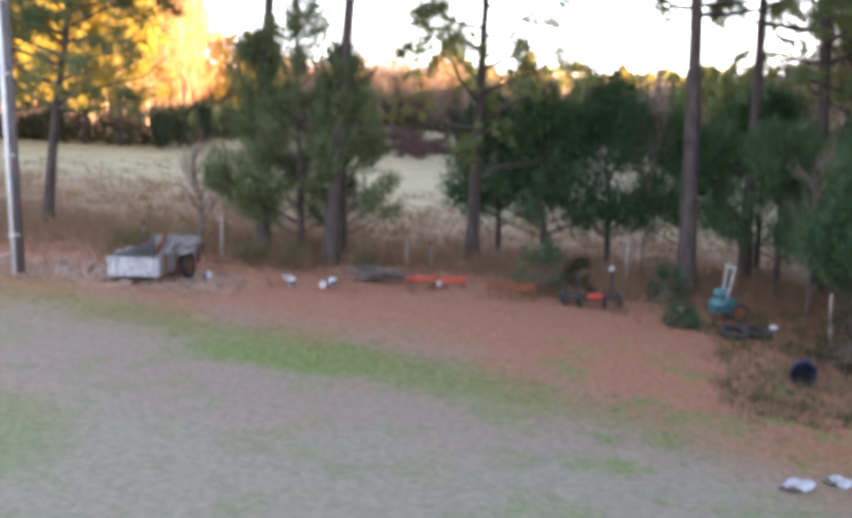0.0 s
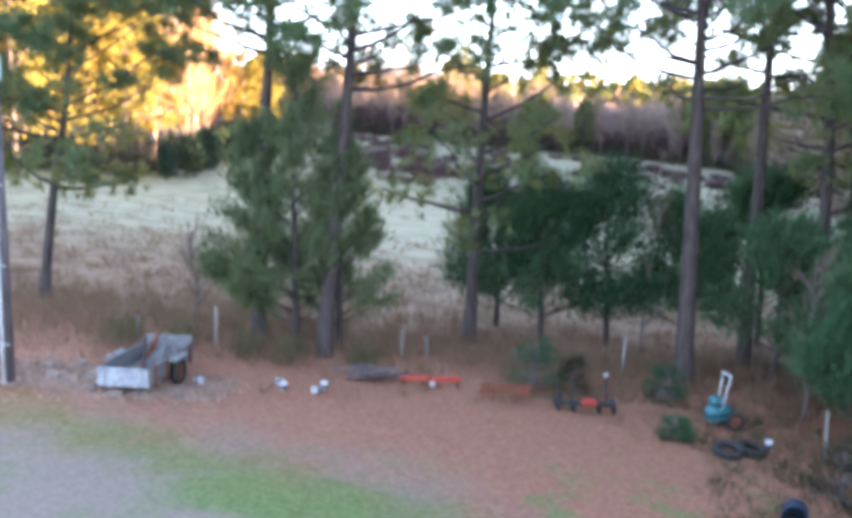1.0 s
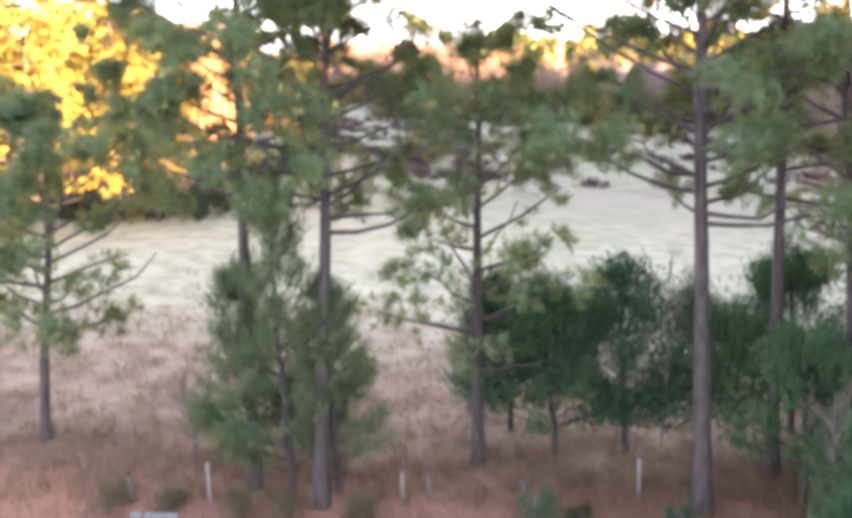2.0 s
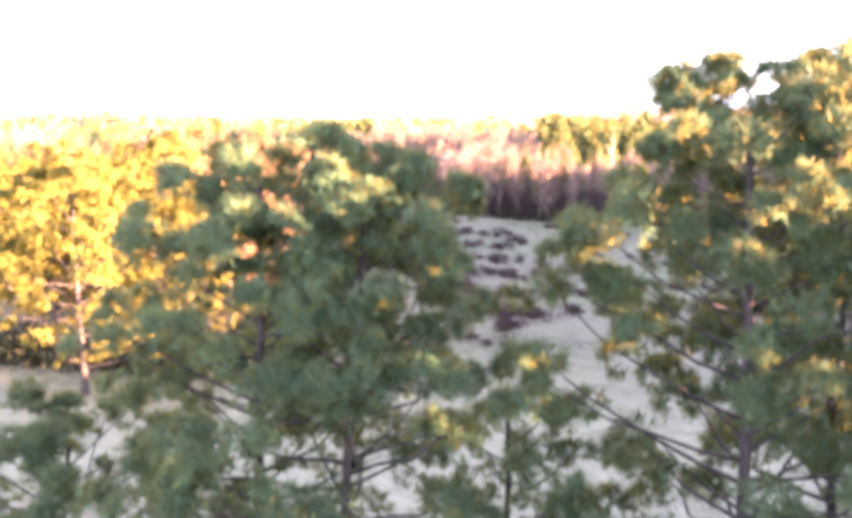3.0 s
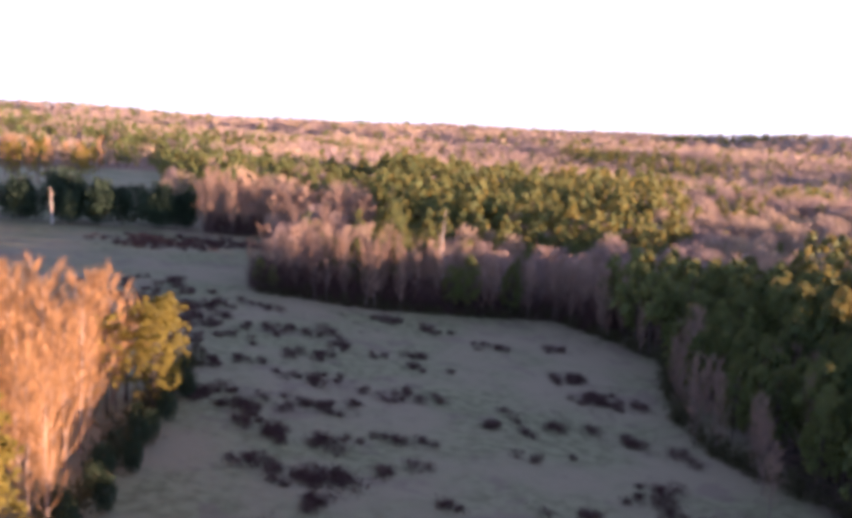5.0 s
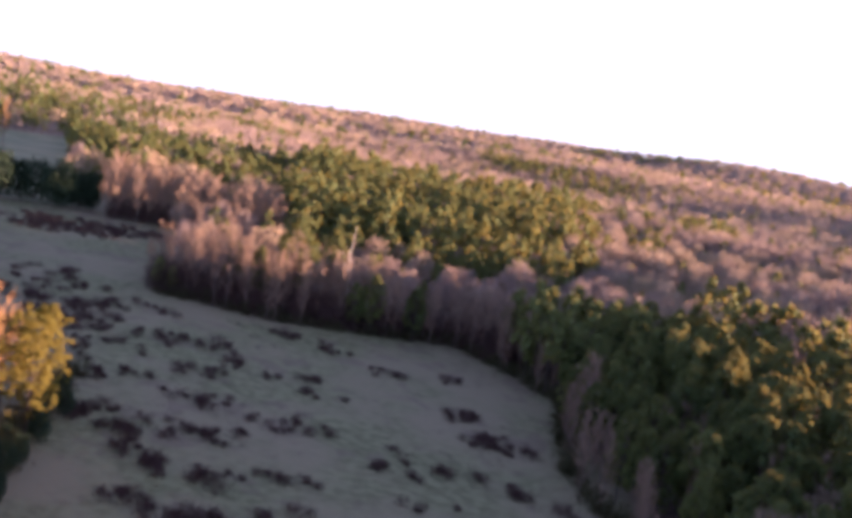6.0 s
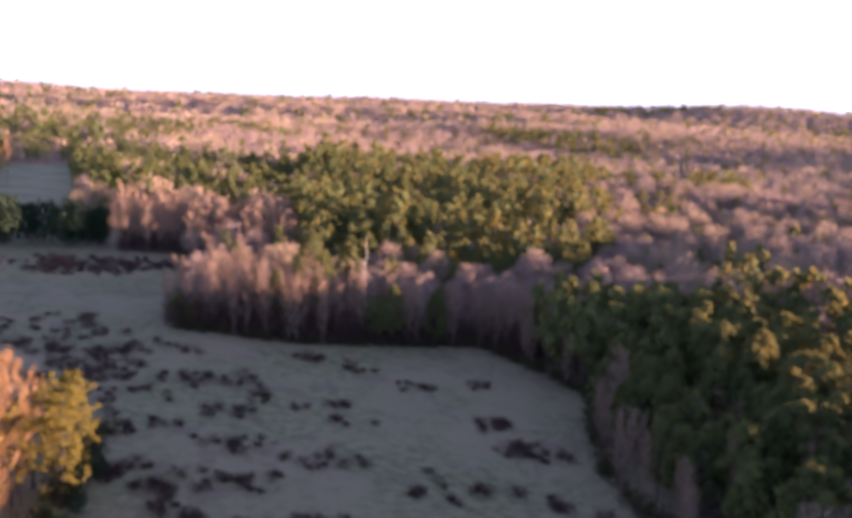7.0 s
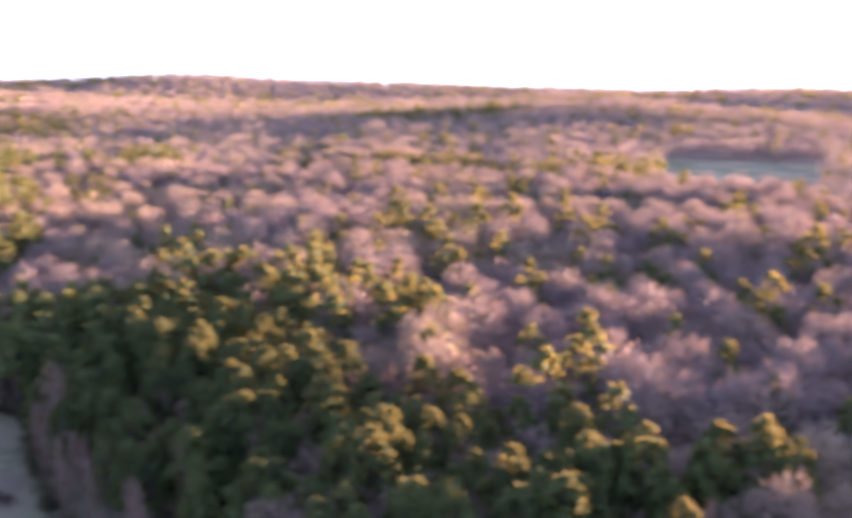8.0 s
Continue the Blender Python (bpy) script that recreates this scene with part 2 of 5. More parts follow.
def ground_material():
    """Yard, straw strip, pasture with weeds, woodland floor, all on the one sheet."""
    m, n, k, b = material("ground")
    geo = n.new("ShaderNodeNewGeometry")
    sep = n.new("ShaderNodeSeparateXYZ")
    k.new(geo.outputs["Position"], sep.inputs[0])

    def noise_at(scale, detail=4.0, rough=0.55):
        t = n.new("ShaderNodeTexNoise")
        t.inputs["Scale"].default_value, t.inputs["Detail"].default_value = scale, detail
        t.inputs["Roughness"].default_value = rough
        k.new(geo.outputs["Position"], t.inputs["Vector"])
        return t.outputs[0]

    def calc(op, a, c, d=None):
        t = n.new("ShaderNodeMath")
        t.operation = op
        for i, v in enumerate((a, c, d)):
            if v is None:
                continue
            if isinstance(v, (int, float)):
                t.inputs[i].default_value = v
            else:
                k.new(v, t.inputs[i])
        return t.outputs[0]

    def step(v, lo, hi):
        t = n.new("ShaderNodeMapRange")
        t.interpolation_type = "SMOOTHSTEP"
        k.new(v, t.inputs[0])
        t.inputs[1].default_value, t.inputs[2].default_value = lo, hi
        return t.outputs[0]

    def blend(fac, a, c):
        t = n.new("ShaderNodeMix")
        t.data_type = "RGBA"
        k.new(fac, t.inputs[0])
        for i, v in ((6, a), (7, c)):
            if isinstance(v, tuple):
                t.inputs[i].default_value = (*v, 1)
            else:
                k.new(v, t.inputs[i])
        return t.outputs[2]

    x, y = sep.outputs[0], sep.outputs[1]
    big, mid, fine = noise_at(0.12), noise_at(0.7, 5), noise_at(9.0, 6, 0.7)
    # the yard: bleached lawn with green patches
    lawn = blend(step(fine, 0.2, 0.8), (0.185, 0.150, 0.115), (0.285, 0.235, 0.185))
    green = blend(step(fine, 0.3, 0.7), (0.095, 0.135, 0.04), (0.185, 0.235, 0.085))
    band = calc("ADD", calc("MULTIPLY", x, 0.42), y)               # a green band across the yard
    near_band = calc("SUBTRACT", 1.0, calc("MINIMUM", calc("ABSOLUTE", calc("MULTIPLY", calc("SUBTRACT", band, 15.7), 0.36), None), 1.0))
    patch = step(calc("ADD", calc("MULTIPLY", near_band, 0.42), calc("ADD", calc("MULTIPLY", mid, 0.42), calc("MULTIPLY", big, 0.25))), 0.50, 0.72)
    wide = noise_at(0.32, 5, 0.6)
    lawn = blend(calc("MULTIPLY", step(wide, 0.48, 0.62), 0.45), lawn, blend(step(fine, 0.3, 0.7), (0.20, 0.115, 0.085), (0.36, 0.235, 0.18)))
    grey = blend(step(fine, 0.25, 0.75), (0.185, 0.172, 0.130), (0.275, 0.258, 0.195))        # greyer, with a breath of green, nearer the house
    lawn = blend(calc("SUBTRACT", 1.0, step(calc("ADD", y, calc("MULTIPLY", mid, 4.0)), 12.5, 16.0)), lawn, grey)
    dx, dy = calc("MULTIPLY", calc("ADD", x, 1.9), 0.30), calc("MULTIPLY", calc("SUBTRACT", y, 16.1), 0.58)       # a thicker patch in the band
    thick = calc("SUBTRACT", 1.0, calc("MINIMUM", calc("SQRT", calc("ADD", calc("MULTIPLY", dx, dx), calc("MULTIPLY", dy, dy)), None), 1.0))
    patch = calc("MULTIPLY", patch, calc("SUBTRACT", 0.85, calc("MULTIPLY", step(x, 0.5, 4.0), 0.45)))
    patch = calc("MAXIMUM", patch, calc("MULTIPLY", step(calc("ADD", calc("MULTIPLY", thick, 0.7), calc("MULTIPLY", noise_at(0.9, 6, 0.65), 0.6)), 0.42, 0.66), 0.95))
    dx, dy = calc("MULTIPLY", calc("ADD", x, 5.6), 0.42), calc("MULTIPLY", calc("SUBTRACT", y, 11.0), 0.40)       # thin green towards the house
    thin_green = calc("SUBTRACT", 1.0, calc("MINIMUM", calc("SQRT", calc("ADD", calc("MULTIPLY", dx, dx), calc("MULTIPLY", dy, dy)), None), 1.0))
    patch = calc("MAXIMUM", patch, calc("MULTIPLY", step(calc("ADD", thin_green, calc("MULTIPLY", mid, 0.5)), 0.35, 0.9), 0.55))
    patch = calc("MAXIMUM", patch, calc("MULTIPLY", calc("MULTIPLY", step(noise_at(0.55, 6, 0.65), 0.52, 0.66), step(x, 0.8, 3.0)), 0.6))
    yard = blend(patch, lawn, green)
    # fallen pine needles under the trees and along the fence
    straw = blend(step(fine, 0.3, 0.7), (0.215, 0.098, 0.058), (0.345, 0.175, 0.108))
    edge = calc("ADD", calc("ADD", y, calc("ADD", calc("MULTIPLY", x, 0.16), calc("MULTIPLY", calc("MAXIMUM", x, 0.0), 0.8))), calc("MULTIPLY", calc("ADD", mid, calc("MULTIPLY", big, 0.6)), 3.5))
    yard = blend(calc("MULTIPLY", step(edge, 17.5, 23.0), 0.92), yard, straw)
    tufted = calc("MULTIPLY", step(noise_at(0.85, 6, 0.65), 0.49, 0.62), calc("MULTIPLY", step(y, 20.5, 17.0), calc("ADD", 0.3, calc("MULTIPLY", step(x, 0.5, 2.5), 0.45))))
    yard = blend(tufted, yard, green)
    # the pasture
    dry = blend(step(fine, 0.3, 0.75), (0.152, 0.133, 0.084), (0.240, 0.213, 0.142))
    olive = blend(step(mid, 0.3, 0.7), (0.106, 0.109, 0.058), (0.182, 0.181, 0.102))
    pasture = blend(step(noise_at(0.045, 6, 0.62), 0.38, 0.60), dry, olive)
    weed = step(calc("ADD", calc("MULTIPLY", noise_at(0.16, 6, 0.62), 0.75), calc("MULTIPLY", noise_at(0.03, 3), 0.35)), 0.585, 0.64)
    weed = calc("MULTIPLY", calc("MULTIPLY", weed, step(y, 60.0, 85.0)), 0.45)
    pasture = blend(weed, pasture, (0.12, 0.09, 0.075))
    pasture = blend(calc("SUBTRACT", 1.0, step(y, 48.0, 88.0)), pasture, blend(step(mid, 0.3, 0.7), (0.22, 0.205, 0.125), (0.33, 0.298, 0.19)))
    rough_edge = blend(step(mid, 0.3, 0.7), (0.150, 0.095, 0.062), (0.265, 0.185, 0.120))
    pasture = blend(step(calc("ADD", y, calc("MULTIPLY", mid, 9.0)), 37.0, 55.0), rough_edge, pasture)
    land = blend(step(calc("ADD", y, calc("MULTIPLY", mid, 2.0)), 27.0, 29.5), yard, pasture)
    # leaf litter under the woods east and north of the pasture
    litter = blend(step(noise_at(0.6, 5), 0.35, 0.65), (0.055, 0.042, 0.036), (0.125, 0.092, 0.075))
    wood_east = step(calc("ADD", x, calc("MULTIPLY", mid, 4.0)), 47.0, 52.0)
    wood_north = calc("MULTIPLY", step(calc("ADD", y, calc("MULTIPLY", mid, 4.0)), 190.0, 196.0), step(x, -27.0, -21.0))
    land = blend(calc("MAXIMUM", wood_east, wood_north), land, litter)
    # woodland floor, far off
    far = step(calc("SQRT", calc("ADD", calc("MULTIPLY", x, x), calc("MULTIPLY", y, y)), None), 420.0, 520.0)
    floor = blend(step(noise_at(0.02, 5), 0.35, 0.65), (0.10, 0.075, 0.06), (0.22, 0.165, 0.13))
    land = blend(far, land, floor)
    # the meadow north-west of the pasture, and one far off in the woods to the east
    meadow = blend(step(noise_at(0.05, 4), 0.35, 0.65), (0.16, 0.165, 0.095), (0.26, 0.235, 0.145))
    west = calc("MULTIPLY", step(y, 274.0, 280.0), calc("SUBTRACT", 1.0, step(calc("ADD", x, calc("MULTIPLY", y, 0.25)), 6.0, 12.0)))
    west = calc("MULTIPLY", west, calc("SUBTRACT", 1.0, step(y, 505.0, 520.0)))
    along = calc("ADD", calc("MULTIPLY", calc("SUBTRACT", x, 445.0), 0.807), calc("MULTIPLY", calc("SUBTRACT", y, 320.0), 0.59))
    across = calc("SUBTRACT", calc("MULTIPLY", calc("SUBTRACT", x, 445.0), 0.59), calc("MULTIPLY", calc("SUBTRACT", y, 320.0), 0.807))
    east = calc("MULTIPLY", calc("SUBTRACT", 1.0, step(calc("ABSOLUTE", along, None), 96.0, 104.0)), calc("SUBTRACT", 1.0, step(calc("ABSOLUTE", across, None), 46.0, 52.0)))
    land = blend(calc("MAXIMUM", west, east), land, meadow)
    k.new(land, b.inputs["Base Color"])
    b.inputs["Roughness"].default_value = 0.95
    b.inputs["Specular IOR Level"].default_value = 0.15
    bp = n.new("ShaderNodeBump")
    bp.inputs["Strength"].default_value, bp.inputs["Distance"].default_value = 0.4, 0.04
    k.new(fine, bp.inputs["Height"])
    k.new(bp.outputs[0], b.inputs["Normal"])
    return m


# ---- ground ----
def build_ground():
    radii = np.concatenate([[0.0], np.geomspace(2.0, 4700.0, 110)])
    turns = 180
    a = np.arange(turns) * 2 * np.pi / turns
    x = 5 + radii[1:, None] * np.sin(a)
    y = 20 + radii[1:, None] * np.cos(a)
    v = np.concatenate([[[5, 20, float(rises(5, 20))]], np.stack([x, y, rises(x, y)], -1).reshape(-1, 3)])
    f = [(0, 1 + (j + 1) % turns, 1 + j) for j in range(turns)]
    for i in range(len(radii) - 2):
        o, q = 1 + i * turns, 1 + (i + 1) * turns
        for j in range(turns):
            w = (j + 1) % turns
            f += [(o + j, o + w, q + w), (o + j, q + w, q + j)]
    tagged(new("ground", mesh_of("ground", v, f, ground_material(), True)),
           "rolling winter ground of bleached lawn, pasture and woodland floor", "ground", kind="structure")


build_ground()


# ---- trees ----
def pine_arrays(seed, height, start, reach, tufts, needles, length, width, limbs=34, radius=0.19, lean=(0, 0), sides=8, loose=0.25, ball=0.5, dense=0):
    """Trunk with limbs, and crown, of a pine: clumps of needles at the ends of the limbs."""
    rng = rng_of(seed)
    zs = np.linspace(0, height, 12)
    sway = np.cumsum(rng.normal(0, 0.05, (12, 2)), 0) * (zs / height)[:, None]
    path = np.column_stack([lean[0] * zs / height + sway[:, 0], lean[1] * zs / height + sway[:, 1], zs - 0.3 * (zs == 0)])
    rad = radius * (1 - 0.82 * (zs / height)) + 0.015
    rad[0] *= 1.35
    wood, cen, out, tips = [tube(path, rad, sides)], [], [], []
    for i in range(limbs):
        u = (i + rng.uniform(0, 0.9)) / limbs
        z = start + (height * 0.985 - start) * u
        base = np.array([np.interp(z, zs, path[:, j]) for j in range(3)])
        shape = np.sqrt(max(0.03, 1 - ((u - 0.38) / 0.67) ** 2))
        ln = reach * shape * rng.uniform(0.6, 1.12)
        az = i * 2.4 + rng.normal(0, 0.4)
        up = 0.10 + 0.5 * u + rng.normal(0, 0.13)
        d = np.array([np.cos(az), np.sin(az), up])
        s = np.linspace(0, 1, 5)[:, None]
        limb = base + d * ln * s + np.array([0, 0, 1]) * (ln * 0.16 * s ** 2) + rng.normal(0, 0.04, (5, 3)) * ln * s
        wood.append(tube(limb, np.interp(z, [0, height], [0.10, 0.022]) * np.linspace(1, 0.3, 5), max(3, sides // 2)))
        k = max(3, int(tufts / limbs * (0.35 + 0.9 * shape)))
        heads = np.linspace(0.42, 1.0, 5)
        mid = np.stack([np.interp(heads, s[:, 0], limb[:, j]) for j in range(3)], 1)
        mid += rng.normal(0, 1, (5, 3)) * np.array([1, 1, 0.35]) * ln * 0.17
        tips += [mid[1:], limb[-1:]]
        which = rng.integers(0, 5, k)
        o = rng.normal(0, 1, (k, 3))
        o[:, 2] = np.abs(o[:, 2]) * 0.9 - 0.25
        o /= np.linalg.norm(o, axis=1, keepdims=True)
        big = ball * rng.uniform(0.7, 1.3, 5)
        cen.append(mid[which] + o * (big[which] * rng.uniform(0.35, 1.0, k))[:, None] * [1, 1, 0.7])
        out.append(o * 0.9 + [0, 0, 0.3])
    cen, out = np.concatenate(cen), np.concatenate(out)
    at = np.repeat(cen, needles, 0) + rng.normal(0, length * loose, (len(cen) * needles, 3))
    if dense:                                          # closed rounded clumps on a pointed oval, as pines grow in a stand
        if dense < 30:
            k = max(8, int(len(cen) / dense))
            u = (np.arange(k) + rng.uniform(0, 1, k)) / k
            girth = reach * (1 - u ** 2.1) ** 0.68 * np.minimum(1, (u + 0.22) / 0.45)
            az = np.arange(k) * 2.4 + rng.normal(0, 0.5, k)
            lump = np.column_stack([np.cos(az) * girth * 0.72, np.sin(az) * girth * 0.72, start + (height - start - 0.5 * ball) * u])
            lump[:, :2] *= rng.uniform(0.75, 1.15, (k, 1))
        else:                                          # clumps at the ends of the limbs, with gaps between
            lump = np.concatenate(tips)
            lump = lump[rng.uniform(0, 1, len(lump)) < np.interp(lump[:, 2], [start, start + 0.72 * (height - start)], [0.20, 0.84])]
            k, u = len(lump), np.clip((lump[:, 2] - start) / (height - start), 0, 1)
            az = np.arctan2(lump[:, 1], lump[:, 0])
        which = rng.integers(0, k, len(cen))
        o = rng.normal(0, 1, (len(cen), 3)) + np.column_stack([np.cos(az), np.sin(az), 0.5 + u])[which] * 0.8
        o /= np.linalg.norm(o, axis=1, keepdims=True)
        cen = lump[which] + o * (ball * rng.uniform(0.75, 1.25, k)[which] * (1.1 - 0.4 * u[which]))[:, None] * [1, 1, 1.15 if dense < 30 else 0.75]
        at = np.repeat(cen, needles, 0) + rng.normal(0, length * loose, (len(cen) * needles, 3))
        crown = blades(rng, at, rng.normal(0, 1, at.shape) + [0, 0, 0.5], length, width, 0.1, np.repeat(o, needles, 0))
    else:
        crown = blades(rng, at, np.repeat(out, needles, 0) * 0.55 + [0, 0, 0.2], length, width, 0.7, np.repeat(out, needles, 0))
    return join(wood), crown


def bare_arrays(seed, height, reach, limbs=13, twigs=300, length=1.3, width=0.05, radius=0.13, sides=5, split=False, rise=(0.9, 1.9), spread=0.33, puff=False):
    """A leafless upright tree: trunk and rising limbs, and a haze of twigs."""
    rng = rng_of(seed)
    zs = np.linspace(0, height, 7)
    sway = np.cumsum(rng.normal(0, 0.10, (7, 2)), 0)
    path = np.column_stack([sway, zs - 0.3 * (zs == 0)])
    wood = [tube(path, radius * (1 - 0.9 * zs / height) + 0.012, sides)]
    at, way_out = [], []
    for i in range(limbs):
        u = (i + rng.uniform(0, 1)) / limbs
        z = height * (0.12 + 0.80 * u)
        base = np.array([np.interp(z, zs, path[:, j]) for j in range(3)])
        az = i * 2.4 + rng.normal(0, 0.5)
        ln = reach * (1.15 - 0.75 * u) * rng.uniform(0.6, 1.1)
        d = np.array([np.cos(az), np.sin(az), rng.uniform(*rise)])
        d /= np.linalg.norm(d[:2])
        limb = base + d * ln * np.linspace(0, 1, 4)[:, None]
        limb[:, 2] = np.minimum(limb[:, 2], height * 1.02)
        wood.append(tube(limb, 0.035 * np.linspace(1.2, 0.3, 4), 3))
        k = twigs // limbs
        s = rng.uniform(0.15, 1.05, k)[:, None]
        at.append(base + (limb[-1] - base) * s + rng.normal(0, 0.10, (k, 3)) * reach)
        way_out.append(np.repeat([[d[0] * 0.55, d[1] * 0.55, 0.4 + 0.32 * (rise[0] + rise[1]) / 2]], k, 0))
    at = np.concatenate(at)
    if puff:                                           # a rounded crown of fine twigs
        o = rng.normal(0, 1, at.shape)
        o /= np.linalg.norm(o, axis=1, keepdims=True)
        deep = rng.uniform(0.15, 1.0, (len(at), 1)) ** 0.4
        at = o * deep * [reach, reach, height * 0.32] * (1 + 0.16 * np.sin(o[:, :1] * 5 + seed) * np.cos(o[:, 1:2] * 6)) + [0, 0, height * 0.64]
        way_out = [o * 0.7 + [0, 0, 0.6]]
    face = at - [0, 0, height * 0.6]
    face /= np.linalg.norm(face, axis=1, keepdims=True) + 1e-9
    return (wood if split else join(wood)), blades(rng, at, np.concatenate(way_out), length, width, spread, face + rng.normal(0, 0.3, at.shape))


def cedar_arrays(seed, height, reach, sprays=2600, length=0.34, width=0.07, low=0.5):
    """A red cedar: dense sprays on an uneven, pointed crown."""
    rng = rng_of(seed)
    zs = np.linspace(0, height * 0.96, 6)
    wood = [tube(np.column_stack([rng.normal(0, 0.04, 6), rng.normal(0, 0.04, 6), zs - 0.2 * (zs == 0)]), min(0.11, 0.022 * height) * (1 - 0.9 * zs / height) + 0.006, 6)]
    n = 46
    az, h = rng.uniform(0, 2 * np.pi, n), rng.uniform(0, 1, n) ** 1.1
    rad = reach * (1 - h) ** 0.5 * rng.uniform(0.75, 1.2, n) + 0.12
    tip = np.column_stack([np.cos(az) * rad, np.sin(az) * rad, low + (height - low) * h + 0.25 * rad])
    root = np.column_stack([np.zeros(n), np.zeros(n), low * 0.6 + (height - low) * h * 0.9])
    for i in range(n):
        wood.append(tube(np.stack([root[i], tip[i]]), [0.03, 0.008], 3))
    j = rng.integers(0, n, sprays)
    s = rng.uniform(0.25, 1.03, sprays)[:, None] ** 0.6
    at = root[j] + (tip[j] - root[j]) * s + rng.normal(0, 0.10, (sprays, 3)) * reach
    ahead = (tip[j] - root[j]) / (np.linalg.norm(tip[j] - root[j], axis=1, keepdims=True) + 1e-9) * 0.6 + [0, 0, 0.7]
    return join(wood), blades(rng, at, ahead, length, width, 0.5)


def tree(kind, arrays, bark, leaf, place, turn=0.0, size=1.0, label="", category="tree", group=""):
    """A tree of its own: an Empty at its foot, a trunk and a crown."""
    x, y = place
    ob = thing(kind, pose(x, y, float(rises(x, y)), 0, 0, turn) @ Matrix.Scale(size, 4), label, category, group)
    wood = arrays[0] if isinstance(arrays[0], list) else [arrays[0]]
    pieces = [("trunk" if i == 0 else "limb", w, bark, True) for i, w in enumerate(wood)]
    for name, (v, f), mat, smooth in pieces + [("crown", arrays[1], leaf, False)]:
        p = new(name, mesh_of(kind + "_" + name, v, f, mat, smooth))
        p.parent = ob
    return ob


def again(ob, x, y, turn, size, tall=1.0):
    m = pose(x, y, float(rises(x, y)), 0, 0, turn) @ Matrix.Diagonal((size, size, size * tall, 1))
    c = copy_thing(ob, Matrix.Identity(4))
    c.matrix_basis = m
    return c


# the tall pines along the fence, each from its own numbers:
# x, y, height, crown start, reach, trunk radius, lean, tufts, limbs, seed
FENCE_PINES = [
    (-4.5, 26.2, 16.9, 7.4, 3.2, 0.18, (0.5, 0.8), 1500, 52, 11, "tall pine with a rounded crown beside the fence"),
    (-2.6, 25.4, 16.4, 7.0, 3.6, 0.19, (1.3, 1.2), 1900, 56, 12, "tall thick-trunked pine with a broad crown by the fence"),
    (7.2, 26.5, 19.2, 7.4, 4.6, 0.23, (0.1, 1.2), 2600, 62, 19, "tallest pine with forked limbs and broad crown"),
    (-11.4, 28.6, 9.1, 3.2, 4.0, 0.15, (1.3, 0), 1000, 32, 14, "slim young pine with low spreading branches"),
    (1.3, 28.8, 11.4, 2.6, 2.6, 0.19, (0.6, 0), 520, 30, 15, "pine with open horizontal branches behind the fence"),
    (9.6, 29.2, 19.8, 8.5, 3.2, 0.18, (0.4, 0.3), 1500, 46, 16, "slender dark pine standing in the fence corner"),
    (11.9, 29.4, 20.0, 6.5, 3.9, 0.2, (-0.2, 0.6), 1700, 46, 17, "dense dark pine at the edge of the wood"),
    (14.5, 33.5, 18.0, 5.0, 3.8, 0.2, (0.2, 0.0), 1500, 44, 18, "dense dark pine at the edge of the wood"),
]
for x, y, h, start, reach, rad, lean, tufts, limbs, seed, label in FENCE_PINES:
    tree("pine_tree", pine_arrays(seed, h, start, reach, int(tufts * 1.9), 18, 0.26, 0.042, limbs, rad, lean, 9, 0.22, 0.60, 34),
         PINE_BARK, NEEDLES, (x, y), label=label, group="pines along the fence")

# red cedars under the pines
CEDARS = [(3.5, 29.8, 5.1, 2.2, 21), (2.3, 31.4, 4.9, 2.0, 22), (5.6, 30.2, 5.6, 2.2, 23), (8.0, 30.5, 5.0, 2.1, 24), (10.0, 27.5, 4.8, 1.9, 28),
          (12.0, 26.0, 5.2, 2.1, 29), (9.6, 20.6, 3.6, 1.3, 30), (10.6, 22.6, 4.4, 1.6, 31), (11.0, 32.5, 6.0, 2.2, 32), (13.8, 29.6, 5.6, 2.2, 33), (15.2, 32.0, 6.4, 2.4, 34)]
for x, y, h, reach, seed in CEDARS:
    tree("cedar_tree", cedar_arrays(seed, h, reach, int(4200 + 1200 * reach * h / 2), 0.24, 0.045, 1.2), PINE_BARK, CEDAR, (x, y),
         label="dense dark green cedar under the pines", group="cedars by the fence")
# young pines between the two trunks, lighter and thinner
for x, y, h, reach, seed in [(-3.4, 25.9, 8.2, 1.55, 25), (-4.5, 26.7, 6.0, 1.5, 26), (-2.3, 26.3, 5.6, 1.35, 27)]:
    tree("young_pine", cedar_arrays(seed, h, reach, int(2600 + 600 * reach * h), 0.26, 0.04, 1.0), PINE_BARK, YOUNG_PINE, (x, y),
         label="olive green young pine between two tall trunks", group="young pines by the fence")


# ---- woods ----
def inside(poly, x, y):
    hit = np.zeros(np.shape(x), bool)
    for (x0, y0), (x1, y1) in zip(poly, poly[1:] + poly[:1]):
        cross = (y0 > y) != (y1 > y)
        with np.errstate(divide="ignore", invalid="ignore"):
            hit ^= cross & (x < (x1 - x0) * (y - y0) / (y1 - y0 + 1e-12) + x0)
    return hit


